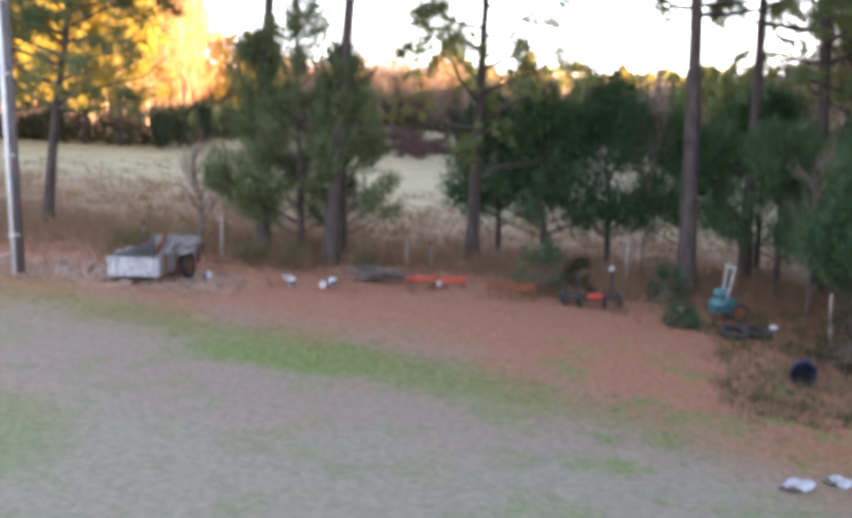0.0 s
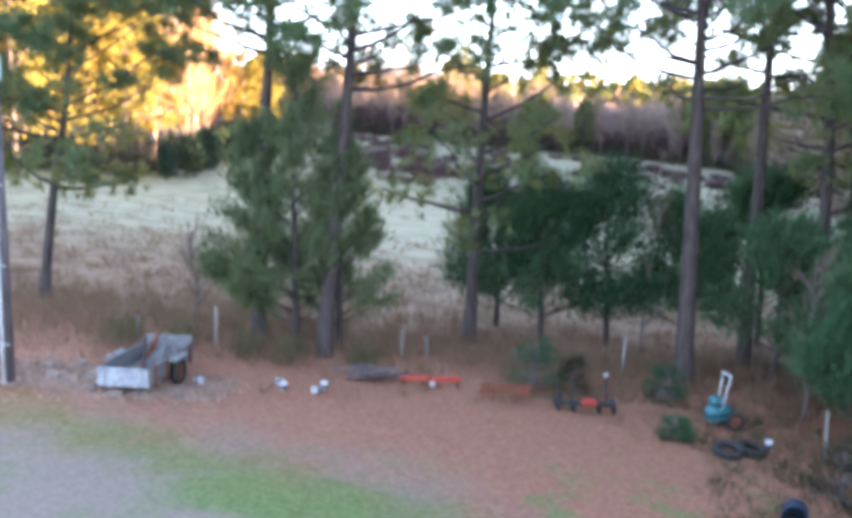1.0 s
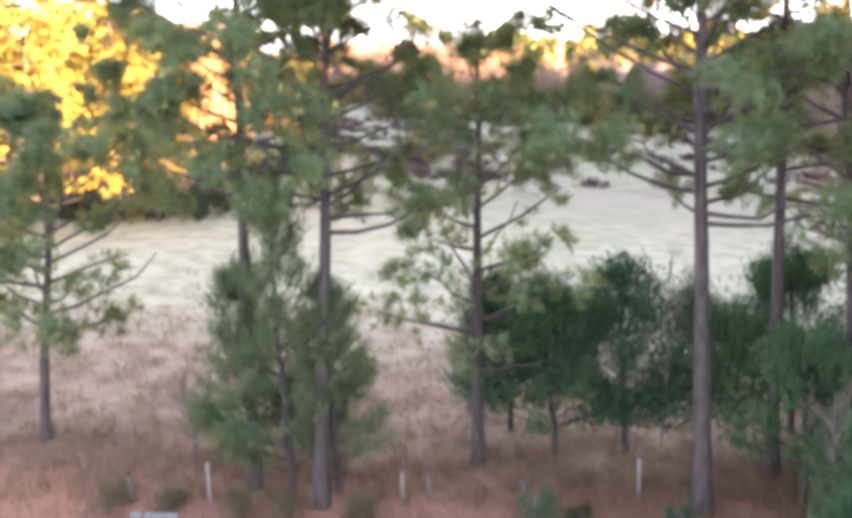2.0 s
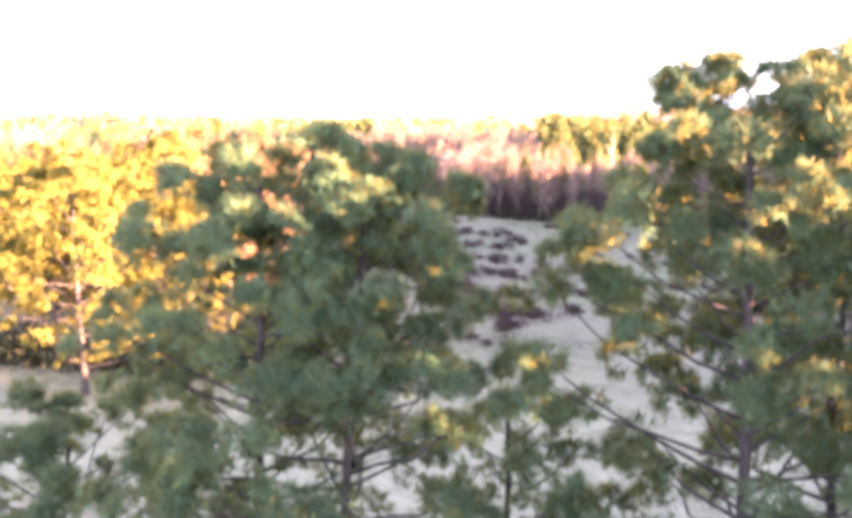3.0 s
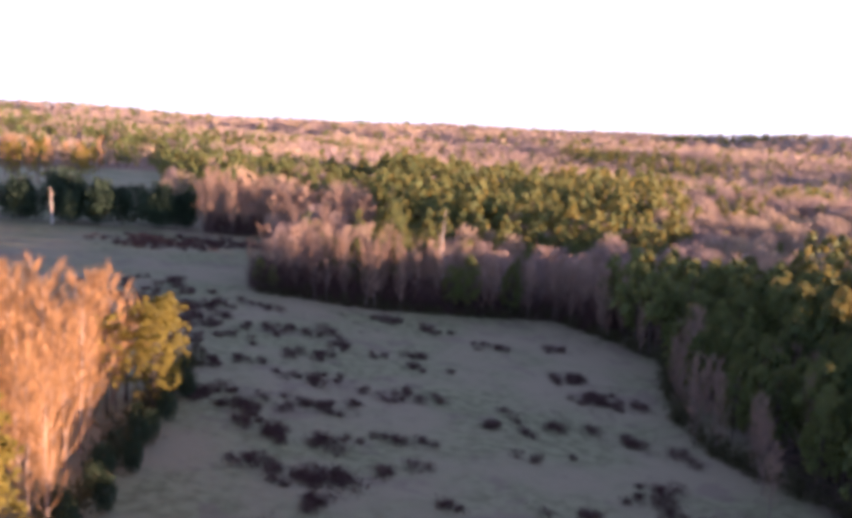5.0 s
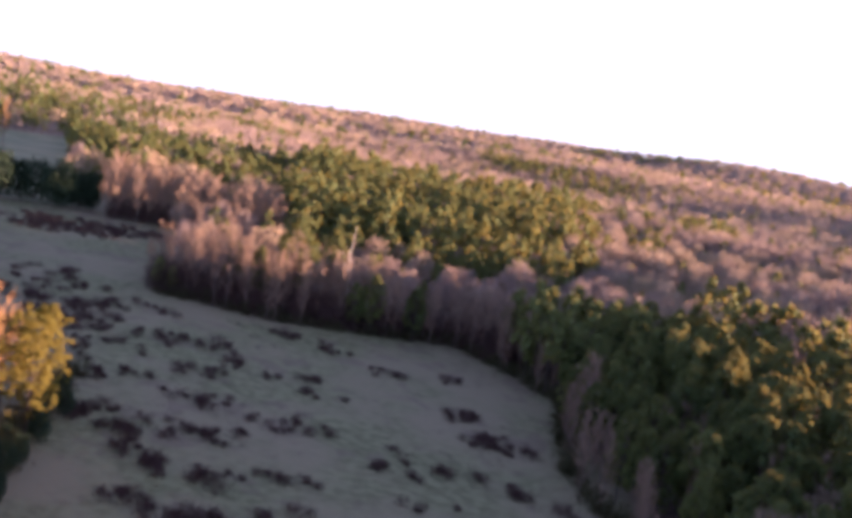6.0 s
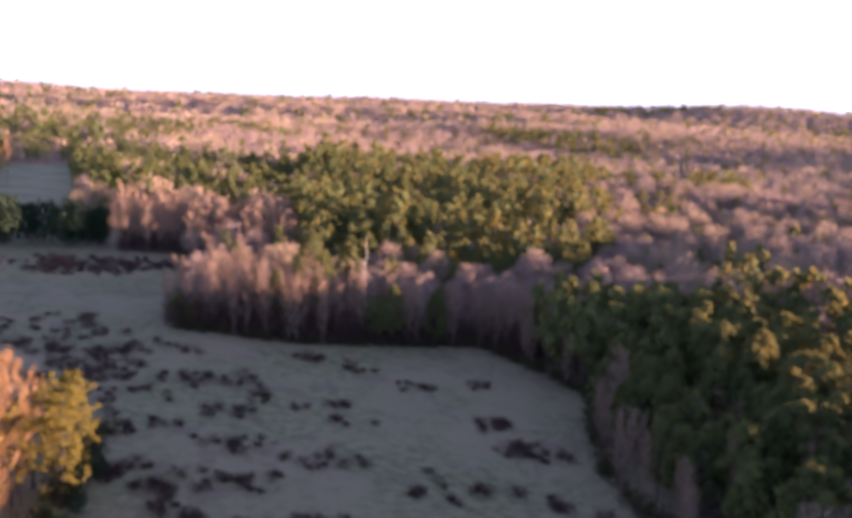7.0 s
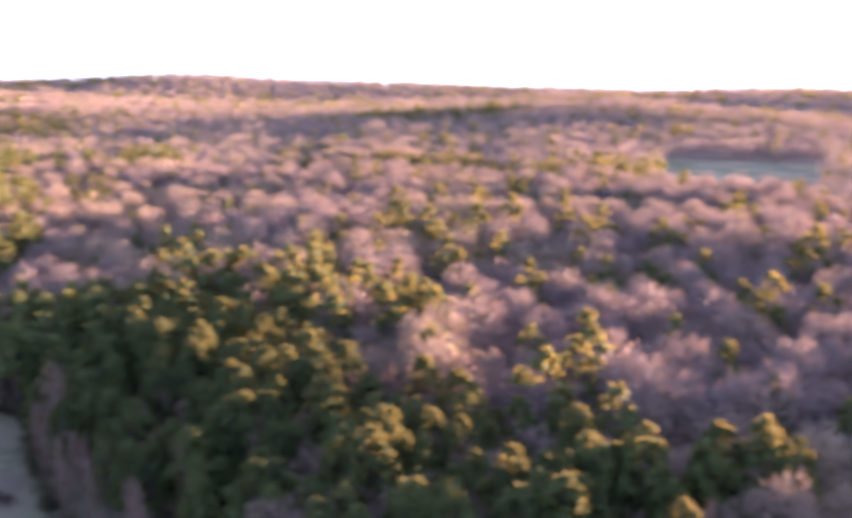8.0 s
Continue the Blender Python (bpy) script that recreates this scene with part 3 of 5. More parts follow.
PASTURE = [(-90, 0), (-90, 60), (-60, 63), (-34, 64), (-20, 64.5), (-18.5, 78), (-19.3, 88), (-20.3, 100), (-20, 116), (-25, 140), (-60, 150), (-130, 170),
           (-130, 245), (-81, 251), (-34, 258), (-24, 240), (-26, 196), (-23, 184), (0, 181), (33, 191), (43, 172), (46.5, 159), (42, 142), (39, 123),
           (42, 111), (50, 96), (46, 70), (30, 52), (16, 40), (12, 33), (10, 28), (12, 20), (12, -60), (-90, -60)]
LEFT_FIELD = [(-160, 278), (-62, 278), (-68, 310), (-78, 347), (-118, 500), (-240, 500), (-240, 300)]
FAR_FIELD = [(345, 288), (400, 248), (552, 338), (480, 400)]


def scatter(seed, x0, x1, y0, y1, gap):
    """An uneven grid of places, off the open land."""
    rng = rng_of(seed)
    gx, gy = np.meshgrid(np.arange(x0, x1, gap), np.arange(y0, y1, gap))
    x = gx.ravel() + rng.uniform(-0.48, 0.48, gx.size) * gap
    y = gy.ravel() + rng.uniform(-0.48, 0.48, gx.size) * gap
    keep = ~(inside(PASTURE, x, y) | inside(LEFT_FIELD, x, y) | inside(FAR_FIELD, x, y))
    return x[keep], y[keep], rng


def many(name, label, category, places, kinds, sizes, turns, mats):
    """A wood too large to count: trunks and crowns of all its trees in one mesh each."""
    x, y = places
    z = rises(x, y)
    for which, (what, mat) in enumerate(mats):
        pieces = []
        for i in range(len(x)):
            v, f = kinds[i % len(kinds)][which]
            c, s = math.cos(turns[i]), math.sin(turns[i])
            w = v * sizes[i]
            pieces.append((np.column_stack([w[:, 0] * c - w[:, 1] * s + x[i], w[:, 0] * s + w[:, 1] * c + y[i], w[:, 2] + z[i]]), f))
        v, f = join(pieces)
        tagged(new(name + "_" + what, mesh_of(name, v, f, mat)), label % what, category, kind="stuff")


PINE_KINDS = [tree("pine_tree", pine_arrays(100 + i, 14.5, 4.6 - 0.3 * i, 3.2, 600, 12, 0.42, 0.18, 26, 0.15, (0, 0), 5, 0.16, 0.95, 20),
                   PINE_BARK, FAR_NEEDLES, (52 + 5.1 * i, 100 + 12.3 * i), 40 * i, 0.9, "dense green pine at the edge of the pasture",
                   group="pines round the pasture") for i in range(5)]
BARE_KINDS = [tree("bare_tree", bare_arrays(200 + i, 15.5, 1.9, 18, 800, 1.3, 0.045, rise=(1.3, 2.5), spread=0.28), GREY_BARK, TWIGS, (-15 + 8.2 * i, 186 + 1.7 * i),
                   30 * i, 0.8, "leafless upright hardwood at the field edge", group="leafless trees round the pasture") for i in range(6)]

SUNLIT_PINES = [tree("pine_tree", pine_arrays(130 + i, 13.5, 2.2, 3.1, 760, 12, 0.34, 0.11, 34, 0.15, (0, 0), 5, 0.2, 0.62, 34),
                   PINE_BARK, SUNLIT_NEEDLES, (-22 - 6.3 * i, 69.5 + 1.3 * i), 40 * i, 0.9, "yellow-green pine in full evening sun beside the pasture",
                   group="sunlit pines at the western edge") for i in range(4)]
tree("pine_tree", pine_arrays(139, 13.0, 1.6, 4.6, 1700, 12, 0.34, 0.10, 44, 0.2, (0, 0), 6, 0.2, 0.8, 34), PINE_BARK, SUNLIT_NEEDLES, (-26.5, 60.5),
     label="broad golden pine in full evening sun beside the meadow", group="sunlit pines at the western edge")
SUNLIT_BARES = [tree("bare_tree", bare_arrays(240 + i, 15.5, 1.9, 20, 900, 1.3, 0.05, 0.17, rise=(1.3, 2.6), spread=0.26), STEM_BARK, SUNLIT_TWIGS, (-24 - 4.2 * i, 96 + 2.7 * i),
                   30 * i, 1.0, "upright tree, evening sun's gold put into its twigs", group="golden trees at the western edge") for i in range(4)]
rng = rng_of(5)
# sunlit pines and leafless trees of the left clump
LEFT_PINES = [(-21, 67), (-24.5, 66), (-28.5, 67), (-33, 66), (-38, 67), (-22, 71), (-26, 71.5), (-31, 72), (-36, 73), (-29.5, 78), (-34, 79),
              (-32, 84), (-44, 68), (-43, 76), (-50, 71), (-39, 82), (-21, 107.5), (-21.2, 112), (-21.8, 117.5), (-23.4, 122), (-24, 114), (-24.5, 108), (-33, 90), (-42, 90), (-37, 95)]
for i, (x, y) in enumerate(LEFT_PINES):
    again(SUNLIT_PINES[i % 4], x + rng.normal(0, 0.6), y + rng.normal(0, 0.6), rng.uniform(0, 360), rng.uniform(0.72, 0.9) if y < 70 else rng.uniform(0.66, 0.8) if y > 105 else rng.uniform(0.85, 1.12))
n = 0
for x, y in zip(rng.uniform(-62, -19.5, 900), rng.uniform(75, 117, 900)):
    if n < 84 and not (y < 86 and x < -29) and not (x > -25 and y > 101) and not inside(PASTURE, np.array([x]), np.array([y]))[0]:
        again(SUNLIT_BARES[n % 4], x, y, rng.uniform(0, 360), rng.uniform(0.68, 0.88) if y < 88 else rng.uniform(0.76, 1.0), rng.uniform(0.95, 1.12))
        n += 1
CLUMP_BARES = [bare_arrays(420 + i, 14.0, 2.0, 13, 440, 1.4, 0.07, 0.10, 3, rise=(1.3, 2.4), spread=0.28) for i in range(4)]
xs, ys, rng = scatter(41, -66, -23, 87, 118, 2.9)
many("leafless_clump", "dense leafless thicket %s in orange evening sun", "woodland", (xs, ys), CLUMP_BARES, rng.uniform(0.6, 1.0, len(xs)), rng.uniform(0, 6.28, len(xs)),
     (("trunks", GREY_BARK), ("crowns", SUNLIT_TWIGS)))
xs, ys, rng = scatter(42, -48, -3, 258, 276, 3.6)
many("leafless_row", "row of leafless hardwoods %s beyond the pasture", "woodland", (xs, ys), CLUMP_BARES, rng.uniform(0.9, 1.15, len(xs)), rng.uniform(0, 6.28, len(xs)),
     (("trunks", GREY_BARK), ("crowns", TWIGS)))
# the point of trees that juts into the pasture: leafless, with some pines
xs, ys, rng = scatter(6, -27, 48, 181, 198, 3.1)
n = 0
for x, y in zip(xs, ys):
    if rng.uniform() < 0.92 and n < 140:
        again(BARE_KINDS[n % 6], x, y, rng.uniform(0, 360), rng.uniform(0.58, 0.82) * (0.84 if x < -17 else 1.22 if x < -4 else 1), rng.uniform(0.95, 1.15))
        n += 1
    elif rng.uniform() < 0.5:
        again(PINE_KINDS[n % 5], x, y, rng.uniform(0, 360), rng.uniform(0.6, 0.85))
for x, y, s in [(26.5, 197, 0.72), (1.7, 194, 1.26), (24.9, 189, 0.72), (4.0, 203, 0.95), (9.0, 211, 1.0), (-21.5, 186.5, 0.42), (-19.0, 185.5, 0.36)]:
    again(PINE_KINDS[int(y) % 5], x, y, 50 * s * y, s)
for i in range(9):
    again(BARE_KINDS[i % 6], 41.0 + 4.0 * ((i * 0.37) % 1), 99 + 6.2 * i, 83 * i, 0.50 + 0.04 * (i % 5))
tree("dead_tree", bare_arrays(230, 18.2, 1.6, 11, 60, 0.9, 0.06, 0.14), PALE_BARK, TWIGS, (12.4, 200.0), label="bleached white dead tree among leafless hardwoods", category="tree")
# pines and leafless trees along the eastern edge
xs, ys, rng = scatter(7, 40, 84, 58, 186, 4.2)
inner = []
for i, (x, y) in enumerate(zip(xs, ys)):
    pine = x > 44 and rng.uniform() < (0.8 if 95 < y < 168 and x < 78 else 0.4)
    size = rng.uniform(0.84, 1.04) * (1.14 if pine and x > 54 else 1) * (1 if pine else 0.85) * (0.92 if y < 112 else 1) * (0.86 if x < 60 else 1) * (0.85 if x < 48 else 1)
    if pine or x < 50:
        again((PINE_KINDS if pine else BARE_KINDS)[i % 5], x, y, rng.uniform(0, 360), size)
    else:
        inner.append((x, y, size, rng.uniform(0, 6.28)))
xs, ys, sizes, turns = np.array(inner).T
many("leafless_inner_wood", "leafless hardwoods %s among pines east of the pasture", "woodland", (xs, ys), CLUMP_BARES, sizes * 1.1, turns, (("trunks", GREY_BARK), ("crowns", TWIGS)))


def wooded(seed, x0, x1, y0, y1, gap, share, name, pine_kinds, bare_kinds, skip=None, thin=0.0):
    xs, ys, rng = scatter(seed, x0, x1, y0, y1, gap)
    if skip is not None:
        keep = ~skip(xs, ys)
        xs, ys = xs[keep], ys[keep]
    # only the sector that can be seen or that casts shade
    az = np.degrees(np.arctan2(xs - 5, ys - 12))
    keep = (az > -36) & (az < 84)
    xs, ys = xs[keep], ys[keep]
    pine = rng.uniform(0, 1, len(xs)) < share(xs, ys)
    keep = pine | (rng.uniform(0, 1, len(xs)) > thin)
    xs, ys, pine = xs[keep], ys[keep], pine[keep]
    turns = rng.uniform(0, 6.28, len(xs))
    sizes = rng.uniform(0.62, 1.08, len(xs)) * (1 + 0.12 * np.sin(xs / 23 + 1) * np.sin(ys / 31))
    sizes = sizes * np.where((xs > 84) & (xs < 240) & (ys > 30) & (ys < 250), np.where(pine, 1.3, 1.1), 1.0)         # trees made taller inside the eastern wood, for the shade they cast
    sizes = sizes * np.where(pine & (xs > -6) & (ys > 236) & (ys < 640) & (xs < 0.285 * ys), 1.24, 1.0)      # tall pines of the stand
    sizes = sizes * np.where((xs < 48) & (ys > 196) & (ys < 256), 0.72, 1.0)                     # young growth behind the point
    for sel, kinds, word, mats in ((pine, pine_kinds, "pine", (("trunks", PINE_BARK), ("crowns", FAR_NEEDLES))),
                                   (~pine, bare_kinds, "leafless", (("trunks", GREY_BARK), ("crowns", WOOD_TWIGS)))):
        if sel.any():
            many(word + "_" + name, word + " woodland %s in evening sun", "woodland", (xs[sel], ys[sel]), kinds, sizes[sel], turns[sel], mats)


def pine_share(x, y):
    """Where pines stand together: a stand behind the point, strips further off."""
    s = np.full(len(x), 0.12)
    s = np.where((y > 236) & (y < 640) & (x > -4) & (x < 0.285 * y - 4 + 14 * np.sin(y / 17) + 9 * np.sin(y / 6.3 + x / 9)), 0.74 + 0.16 * np.sin(x / 13 + y / 21), s)
    s = np.where((y > 300) & (y < 500) & (x > -110) & (x < 30), 0.9, s)
    s = np.where((y > 470) & (y < 900) & (x < -90), 0.55, s)
    r, a = np.hypot(x, y), np.arctan2(x, y)
    belts = np.sin(r / 88 + 3 * np.sin(a * 7)) + 0.6 * np.sin(a * 17 + r / 300) + 0.4 * np.sin(x / 41 + y / 63)      # long thin belts of pine
    wave = np.where(r > 520, belts - 0.35, np.sin(x / 95 + 1.3) * np.sin(y / 120 + x / 260) + 0.5 * np.sin(x / 41 + y / 63))
    return np.where(((y > 430) | (x > 95)) & (wave > 0.85), 0.75, np.where((x > 48) & (x < 120) & (y > 140) & (y < 194), 0.6, s))


def stem(height, radius):
    """The bare trunk of a tree far off."""
    return tube([[0, 0, -0.3], [0, 0, height * 0.9]], [radius, 0.03], 3)


MID_PINES = [pine_arrays(300 + i, 14.0, 5.0, 3.1, 130, 4, 0.9, 0.55, 13, 0.15, (0, 0), 3, 0.14, 1.15, 20) for i in range(5)]
MID_BARES = [bare_arrays(320 + i, 14.0 + 0.7 * (i % 3), 3.1 + 0.45 * (i % 4), 9, 800, 1.1, 0.22, 0.12, 3, rise=(0.5, 1.2), spread=0.5, puff=True) for i in range(6)]
wooded(31, -140, 330, 34, 470, 5.2, pine_share, "wood_near", MID_PINES, MID_BARES,
       lambda x, y: ((x > 38) & (x < 84) & (y > 56) & (y < 188)) | ((x > -28) & (x < 49) & (y > 180) & (y < 198)) | ((x > -50) & (x < -2) & (y > 256) & (y < 278)) | ((x > -64) & (x < -19) & (y < 138)) | ((y < 150) & (x < 0)) | ((y < 60) & (x < 120)) | ((x < -44) & (y < 285)), 0.3)
FAR_PINES = [(stem(14.0, 0.2), pine_arrays(340 + i, 14.0, 4.0, 3.0, 36, 4, 1.6, 1.1, 6, 0.2, (0, 0), 3, 0.12, 1.5, 20)[1]) for i in range(4)]
FAR_BARES = [(stem(12.5, 0.16), bare_arrays(360 + i, 12.5 + 1.2 * (i % 3), 4.6 + 0.6 * (i % 2), 6, 90, 1.8, 0.6, 0.12, 3, rise=(0.3, 0.8), spread=0.5, puff=True)[1]) for i in range(5)]
wooded(32, -520, 1250, 60, 1250, 9.5, pine_share, "wood_far", FAR_PINES, FAR_BARES,
       lambda x, y: (x > -140) & (x < 330) & (y < 470))
DIM_PINES = [(stem(14.0, 0.3), pine_arrays(380 + i, 14.0, 3.0, 8.0, 16, 3, 5.0, 3.6, 4, 0.2, (0, 0), 3, 0.12, 3.2, 20)[1]) for i in range(3)]
DIM_BARES = [(stem(12.0, 0.3), bare_arrays(390 + i, 12.0, 11.0, 5, 40, 4.0, 2.6, 0.12, 3, rise=(0.15, 0.4), spread=0.6, puff=True)[1]) for i in range(3)]
wooded(33, -2200, 3300, 200, 3400, 29.0, pine_share, "wood_distant", DIM_PINES, DIM_BARES,
       lambda x, y: ((x > -520) & (x < 1250) & (y < 1250)) | (np.hypot(x, y) > 3300))

# round dark evergreens in a row before the meadow; sun-tinted trees standing in it
def round_arrays(seed, reach):
    """A broad evergreen whose crown reaches to the ground."""
    wood, (v, f) = bare_arrays(seed, 12.0, reach, 8, 1300, 0.9, 0.36, 0.16, 5, rise=(0.3, 0.9), spread=0.6, puff=True)
    v[:, 2] = np.maximum((v[:, 2] - 3.9) * 1.5 + 0.6, 0.05)
    return wood, (v, f)


DARK_ROUNDS = [tree("evergreen_tree", round_arrays(450 + i, 3.6 + 0.5 * i), GREY_BARK, SHADE_LEAVES,
                    (-58.5 - 37 * i, 263 + 1.5 * i), 70 * i, 1.0, "round evergreen tree by a meadow, shade put into its dark leaves", group="evergreens before the meadow") for i in range(3)]
for i in range(20):                                  # low bushes along the foot of the western clump, shade put into their colour
    s = i / 19
    again(DARK_ROUNDS[i % 3], -18.6 - 1.6 * s + 1.3 * math.sin(i * 2.3), 66 + 56 * s, 67 * i, 0.20 + 0.07 * ((i * 0.618) % 1), 1.1)["label"] = "low dark green bush at the foot of sunlit trees"
rng = rng_of(46)
for i, x in enumerate((-128, -121, -114, -104, -100, -91, -86.5, -82, -77, -71, -62, -55, -51.5, -125, -107, -95, -84, -79, -74, -66, -57.5, -53)):
    again(DARK_ROUNDS[i % 3], x + rng.normal(0, 0.7), 263 + rng.uniform(-1, 6), rng.uniform(0, 360), rng.uniform(0.62, 1.15), rng.uniform(0.9, 1.15))
tree("dead_tree", bare_arrays(232, 9.5, 1.0, 7, 30, 0.8, 0.06, 0.2), PALE_BARK, TWIGS, (-85.5, 259.5), label="pale dead tree before dark evergreens", category="tree")
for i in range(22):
    again((SUNLIT_BARES if i % 3 else SUNLIT_PINES)[i % 4], -122 - 4.2 * (i % 11) + rng.normal(0, 2), 392 + 26 * (i // 11) + rng.normal(0, 6), rng.uniform(0, 360), rng.uniform(0.95, 1.3))

# pines added beyond view, as a screen against the low sun
for i, (x, y) in enumerate([(17.5, 35), (20, 41), (22, 37), (26, 42), (23, 46), (32, 44), (35, 37)]):
    again(PINE_KINDS[i % 5], x, y, 77 * i, 1.12 + 0.04 * (i % 5))
# pines added to close gaps where low sun streaked the pasture
for i, (x, y) in enumerate([(53, 84), (55.5, 87), (53.5, 90.5), (57, 92), (55, 95), (58.5, 84), (51.5, 87.5), (50.5, 80), (52, 76), (54, 72)]):
    again(PINE_KINDS[i % 5], x, y, 70 * i, 0.84)
# unseen pines, added to keep low sun off the lawn and the pole
for i, (x, y) in enumerate([(18.5, 16), (20.5, 13.5), (23, 17), (25, 12.5), (19, 11), (22, 9.5), (24.5, 7), (20, 6.5)]):
    again(PINE_KINDS[i % 5], x, y, 70 * i, 0.82)
# unseen pines, added to shade the lower limbs of the fence pines
for i, (x, y) in enumerate([(16.5, 24), (18.5, 21), (17, 28)]):
    again(PINE_KINDS[i % 5], x, y, 50 * i, 0.74)
# tall pines out of view, added to shade the fence pines' crowns
SCREEN_PINE = tree("pine_tree", pine_arrays(150, 21.5, 13.0, 3.6, 620, 12, 0.42, 0.18, 24, 0.22, (0, 0), 6, 0.16, 0.95, 20), PINE_BARK, FAR_NEEDLES, (22, 24.5),
                 label="tall bare-stemmed pine added unseen to shade the fence pines", group="pines east of the yard")
for i, (x, y) in enumerate([(27.5, 19.5), (30, 27.5), (21.5, 31), (19.5, 18)]):
    again(SCREEN_PINE, x, y, 61 * i, 0.96 + 0.03 * (i % 4))
def mixed(name, words, xs, ys, sizes, rng):
    """A wood of pines and leafless trees, turn about."""
    turns, odd = rng.uniform(0, 6.28, len(xs)), np.sin(xs * 0.31) + np.sin(ys * 0.27) + rng.normal(0, 0.6, len(xs)) > 0.1
    for sel, kinds, word, mats in ((odd, MID_PINES, "pine", (("trunks", PINE_BARK), ("crowns", FAR_NEEDLES))), (~odd, MID_BARES, "leafless", (("trunks", GREY_BARK), ("crowns", WOOD_TWIGS)))):
        many(word + "_" + name, word + " trees, %s, " + words, "woodland", (xs[sel], ys[sel]), kinds, sizes[sel], turns[sel], mats)


# thicket added so that low sun doesn't streak the pasture
xs, ys, rng = scatter(44, 47, 100, 56, 108, 4.0)
mixed("edge_thicket", "in a low thicket at the pasture's edge", xs, ys, rng.uniform(0.6, 0.78, len(xs)), rng)
# low wood outside the view, added to shade the pasture's west side
xs, ys, rng = scatter(45, 32, 72, 36, 76, 4.2)
mixed("corner_wood", "in a low unseen wood added to shade the pasture", xs, ys, rng.uniform(0.58, 0.74, len(xs)), rng)
for i, (x, y) in enumerate([(70, 84), (73, 81), (78, 80.5), (82, 77), (85, 80), (88, 74), (91, 75), (94, 72), (97, 70), (85, 89), (66, 98)]):
    again(PINE_KINDS[i % 5], x, y, 77 * i, 1.0 + 0.06 * (i % 4))
for i, (x, y) in enumerate([(57, 110), (60, 113), (63, 110), (66, 113), (47, 146), (45, 141)]):
    again(BARE_KINDS[i % 6], x, y, 77 * i, 0.78 + 0.03 * (i % 3))
xs, ys, rng = scatter(43, 45, 80, 168, 194, 4.6)
many("pine_stand", "dark pine stand %s beside the pasture", "woodland", (xs, ys), MID_PINES, rng.uniform(0.85, 1.1, len(xs)), rng.uniform(0, 6.28, len(xs)),
     (("trunks", PINE_BARK), ("crowns", FAR_NEEDLES)))
# unseen wood east of the yard, added to keep the low sun off
xs, ys, rng = scatter(40, 17, 66, -25, 64, 3.6)
keep = ~((xs > 39) & (ys > 57))
xs, ys = xs[keep], ys[keep]
mixed("yard_wood", "in the unseen wood added to shade the yard", xs, ys, rng.uniform(0.62, 0.84, len(xs)) * np.where(ys < 45, 1.3, 1.0), rng)


# ---- undergrowth ----
def clumps(seed, places, heights, spreads, count, length, width, lean=0.5):
    """Tufts of blades at many places."""
    rng = rng_of(seed)
    x, y = places
    k = np.repeat(np.arange(len(x)), count)
    px = x[k] + rng.normal(0, 1, len(k)) * spreads[k]
    py = y[k] + rng.normal(0, 1, len(k)) * spreads[k]
    at = np.column_stack([px, py, rises(px, py) - 0.03 + rng.uniform(0, 1, len(k)) * heights[k]])
    return blades(rng, at, np.repeat([[0, 0, 0.9]], len(k), 0), length * (0.6 + 0.6 * rng.uniform(0, 1, len(k))), width, lean)


rng = rng_of(50)
# dead weeds in the pasture: thick heaps in places, loose streaks between
WEST_WEEDS = [(-1.2, 97, 1.6, 9), (-3.9, 95.6, 1.4, 8), (-7.5, 98, 1.2, 5), (-2, 90, 1.2, 5), (-4.4, 82.7, 0.7, 2), (-3.6, 105.3, 1.6, 6), (-6.9, 107.4, 1.4, 6), (-9.5, 118.5, 2, 8),
              (-6, 131, 2, 5), (-7.5, 142, 2, 5), (-14.1, 156, 2.5, 8), (-18.8, 118, 1.5, 4), (-19, 134, 2, 7), (-23.7, 140, 2, 6), (-24.8, 157.7, 3, 9), (-28.7, 166, 3, 12),
              (-36, 152, 2.5, 6), (-39.4, 166.6, 3, 9), (-39, 185, 3, 7), (-11, 110, 1.5, 4), (-51.8, 229.4, 5, 20), (-39, 241, 5, 60), (-53, 239, 6, 60),
              (-47, 181, 4, 7), (-41, 177, 4, 9), (-33, 168, 4, 10), (-30, 157, 4, 12), (-35, 161, 3, 8), (-25, 149, 3.5, 9), (-17, 119, 2.2, 9), (-12.5, 115, 1.5, 6),
              (-8, 157, 2, 3), (-17, 173, 2.5, 5), (-1, 152, 2, 3), (0, 128, 2, 4), (-3, 119, 1.6, 4)]
EAST_WEEDS = [(28.5, 144.7, 1.8, 10), (31.1, 135.8, 2.2, 13), (9.7, 170.5, 1.8, 6), (2, 173, 1.5, 5), (19.5, 160.6, 1.5, 4), (29.7, 166, 1.5, 4), (4.2, 149.5, 1.8, 5), (9.8, 142.5, 1.6, 4),
              (5.4, 127.4, 1.5, 4), (22, 122, 1.8, 6), (32.2, 117.5, 2.2, 7), (16.5, 119.2, 1.5, 4), (21.2, 110, 1.2, 3), (30.4, 100, 1.2, 4), (5.1, 109.4, 1.6, 5), (6.6, 101.3, 2, 4),
              (11, 94, 0.8, 2), (23.8, 94.5, 1.4, 4), (35.9, 95.3, 2, 8), (34.4, 103, 1.6, 5)]
hx, hy, hs = [], [], []
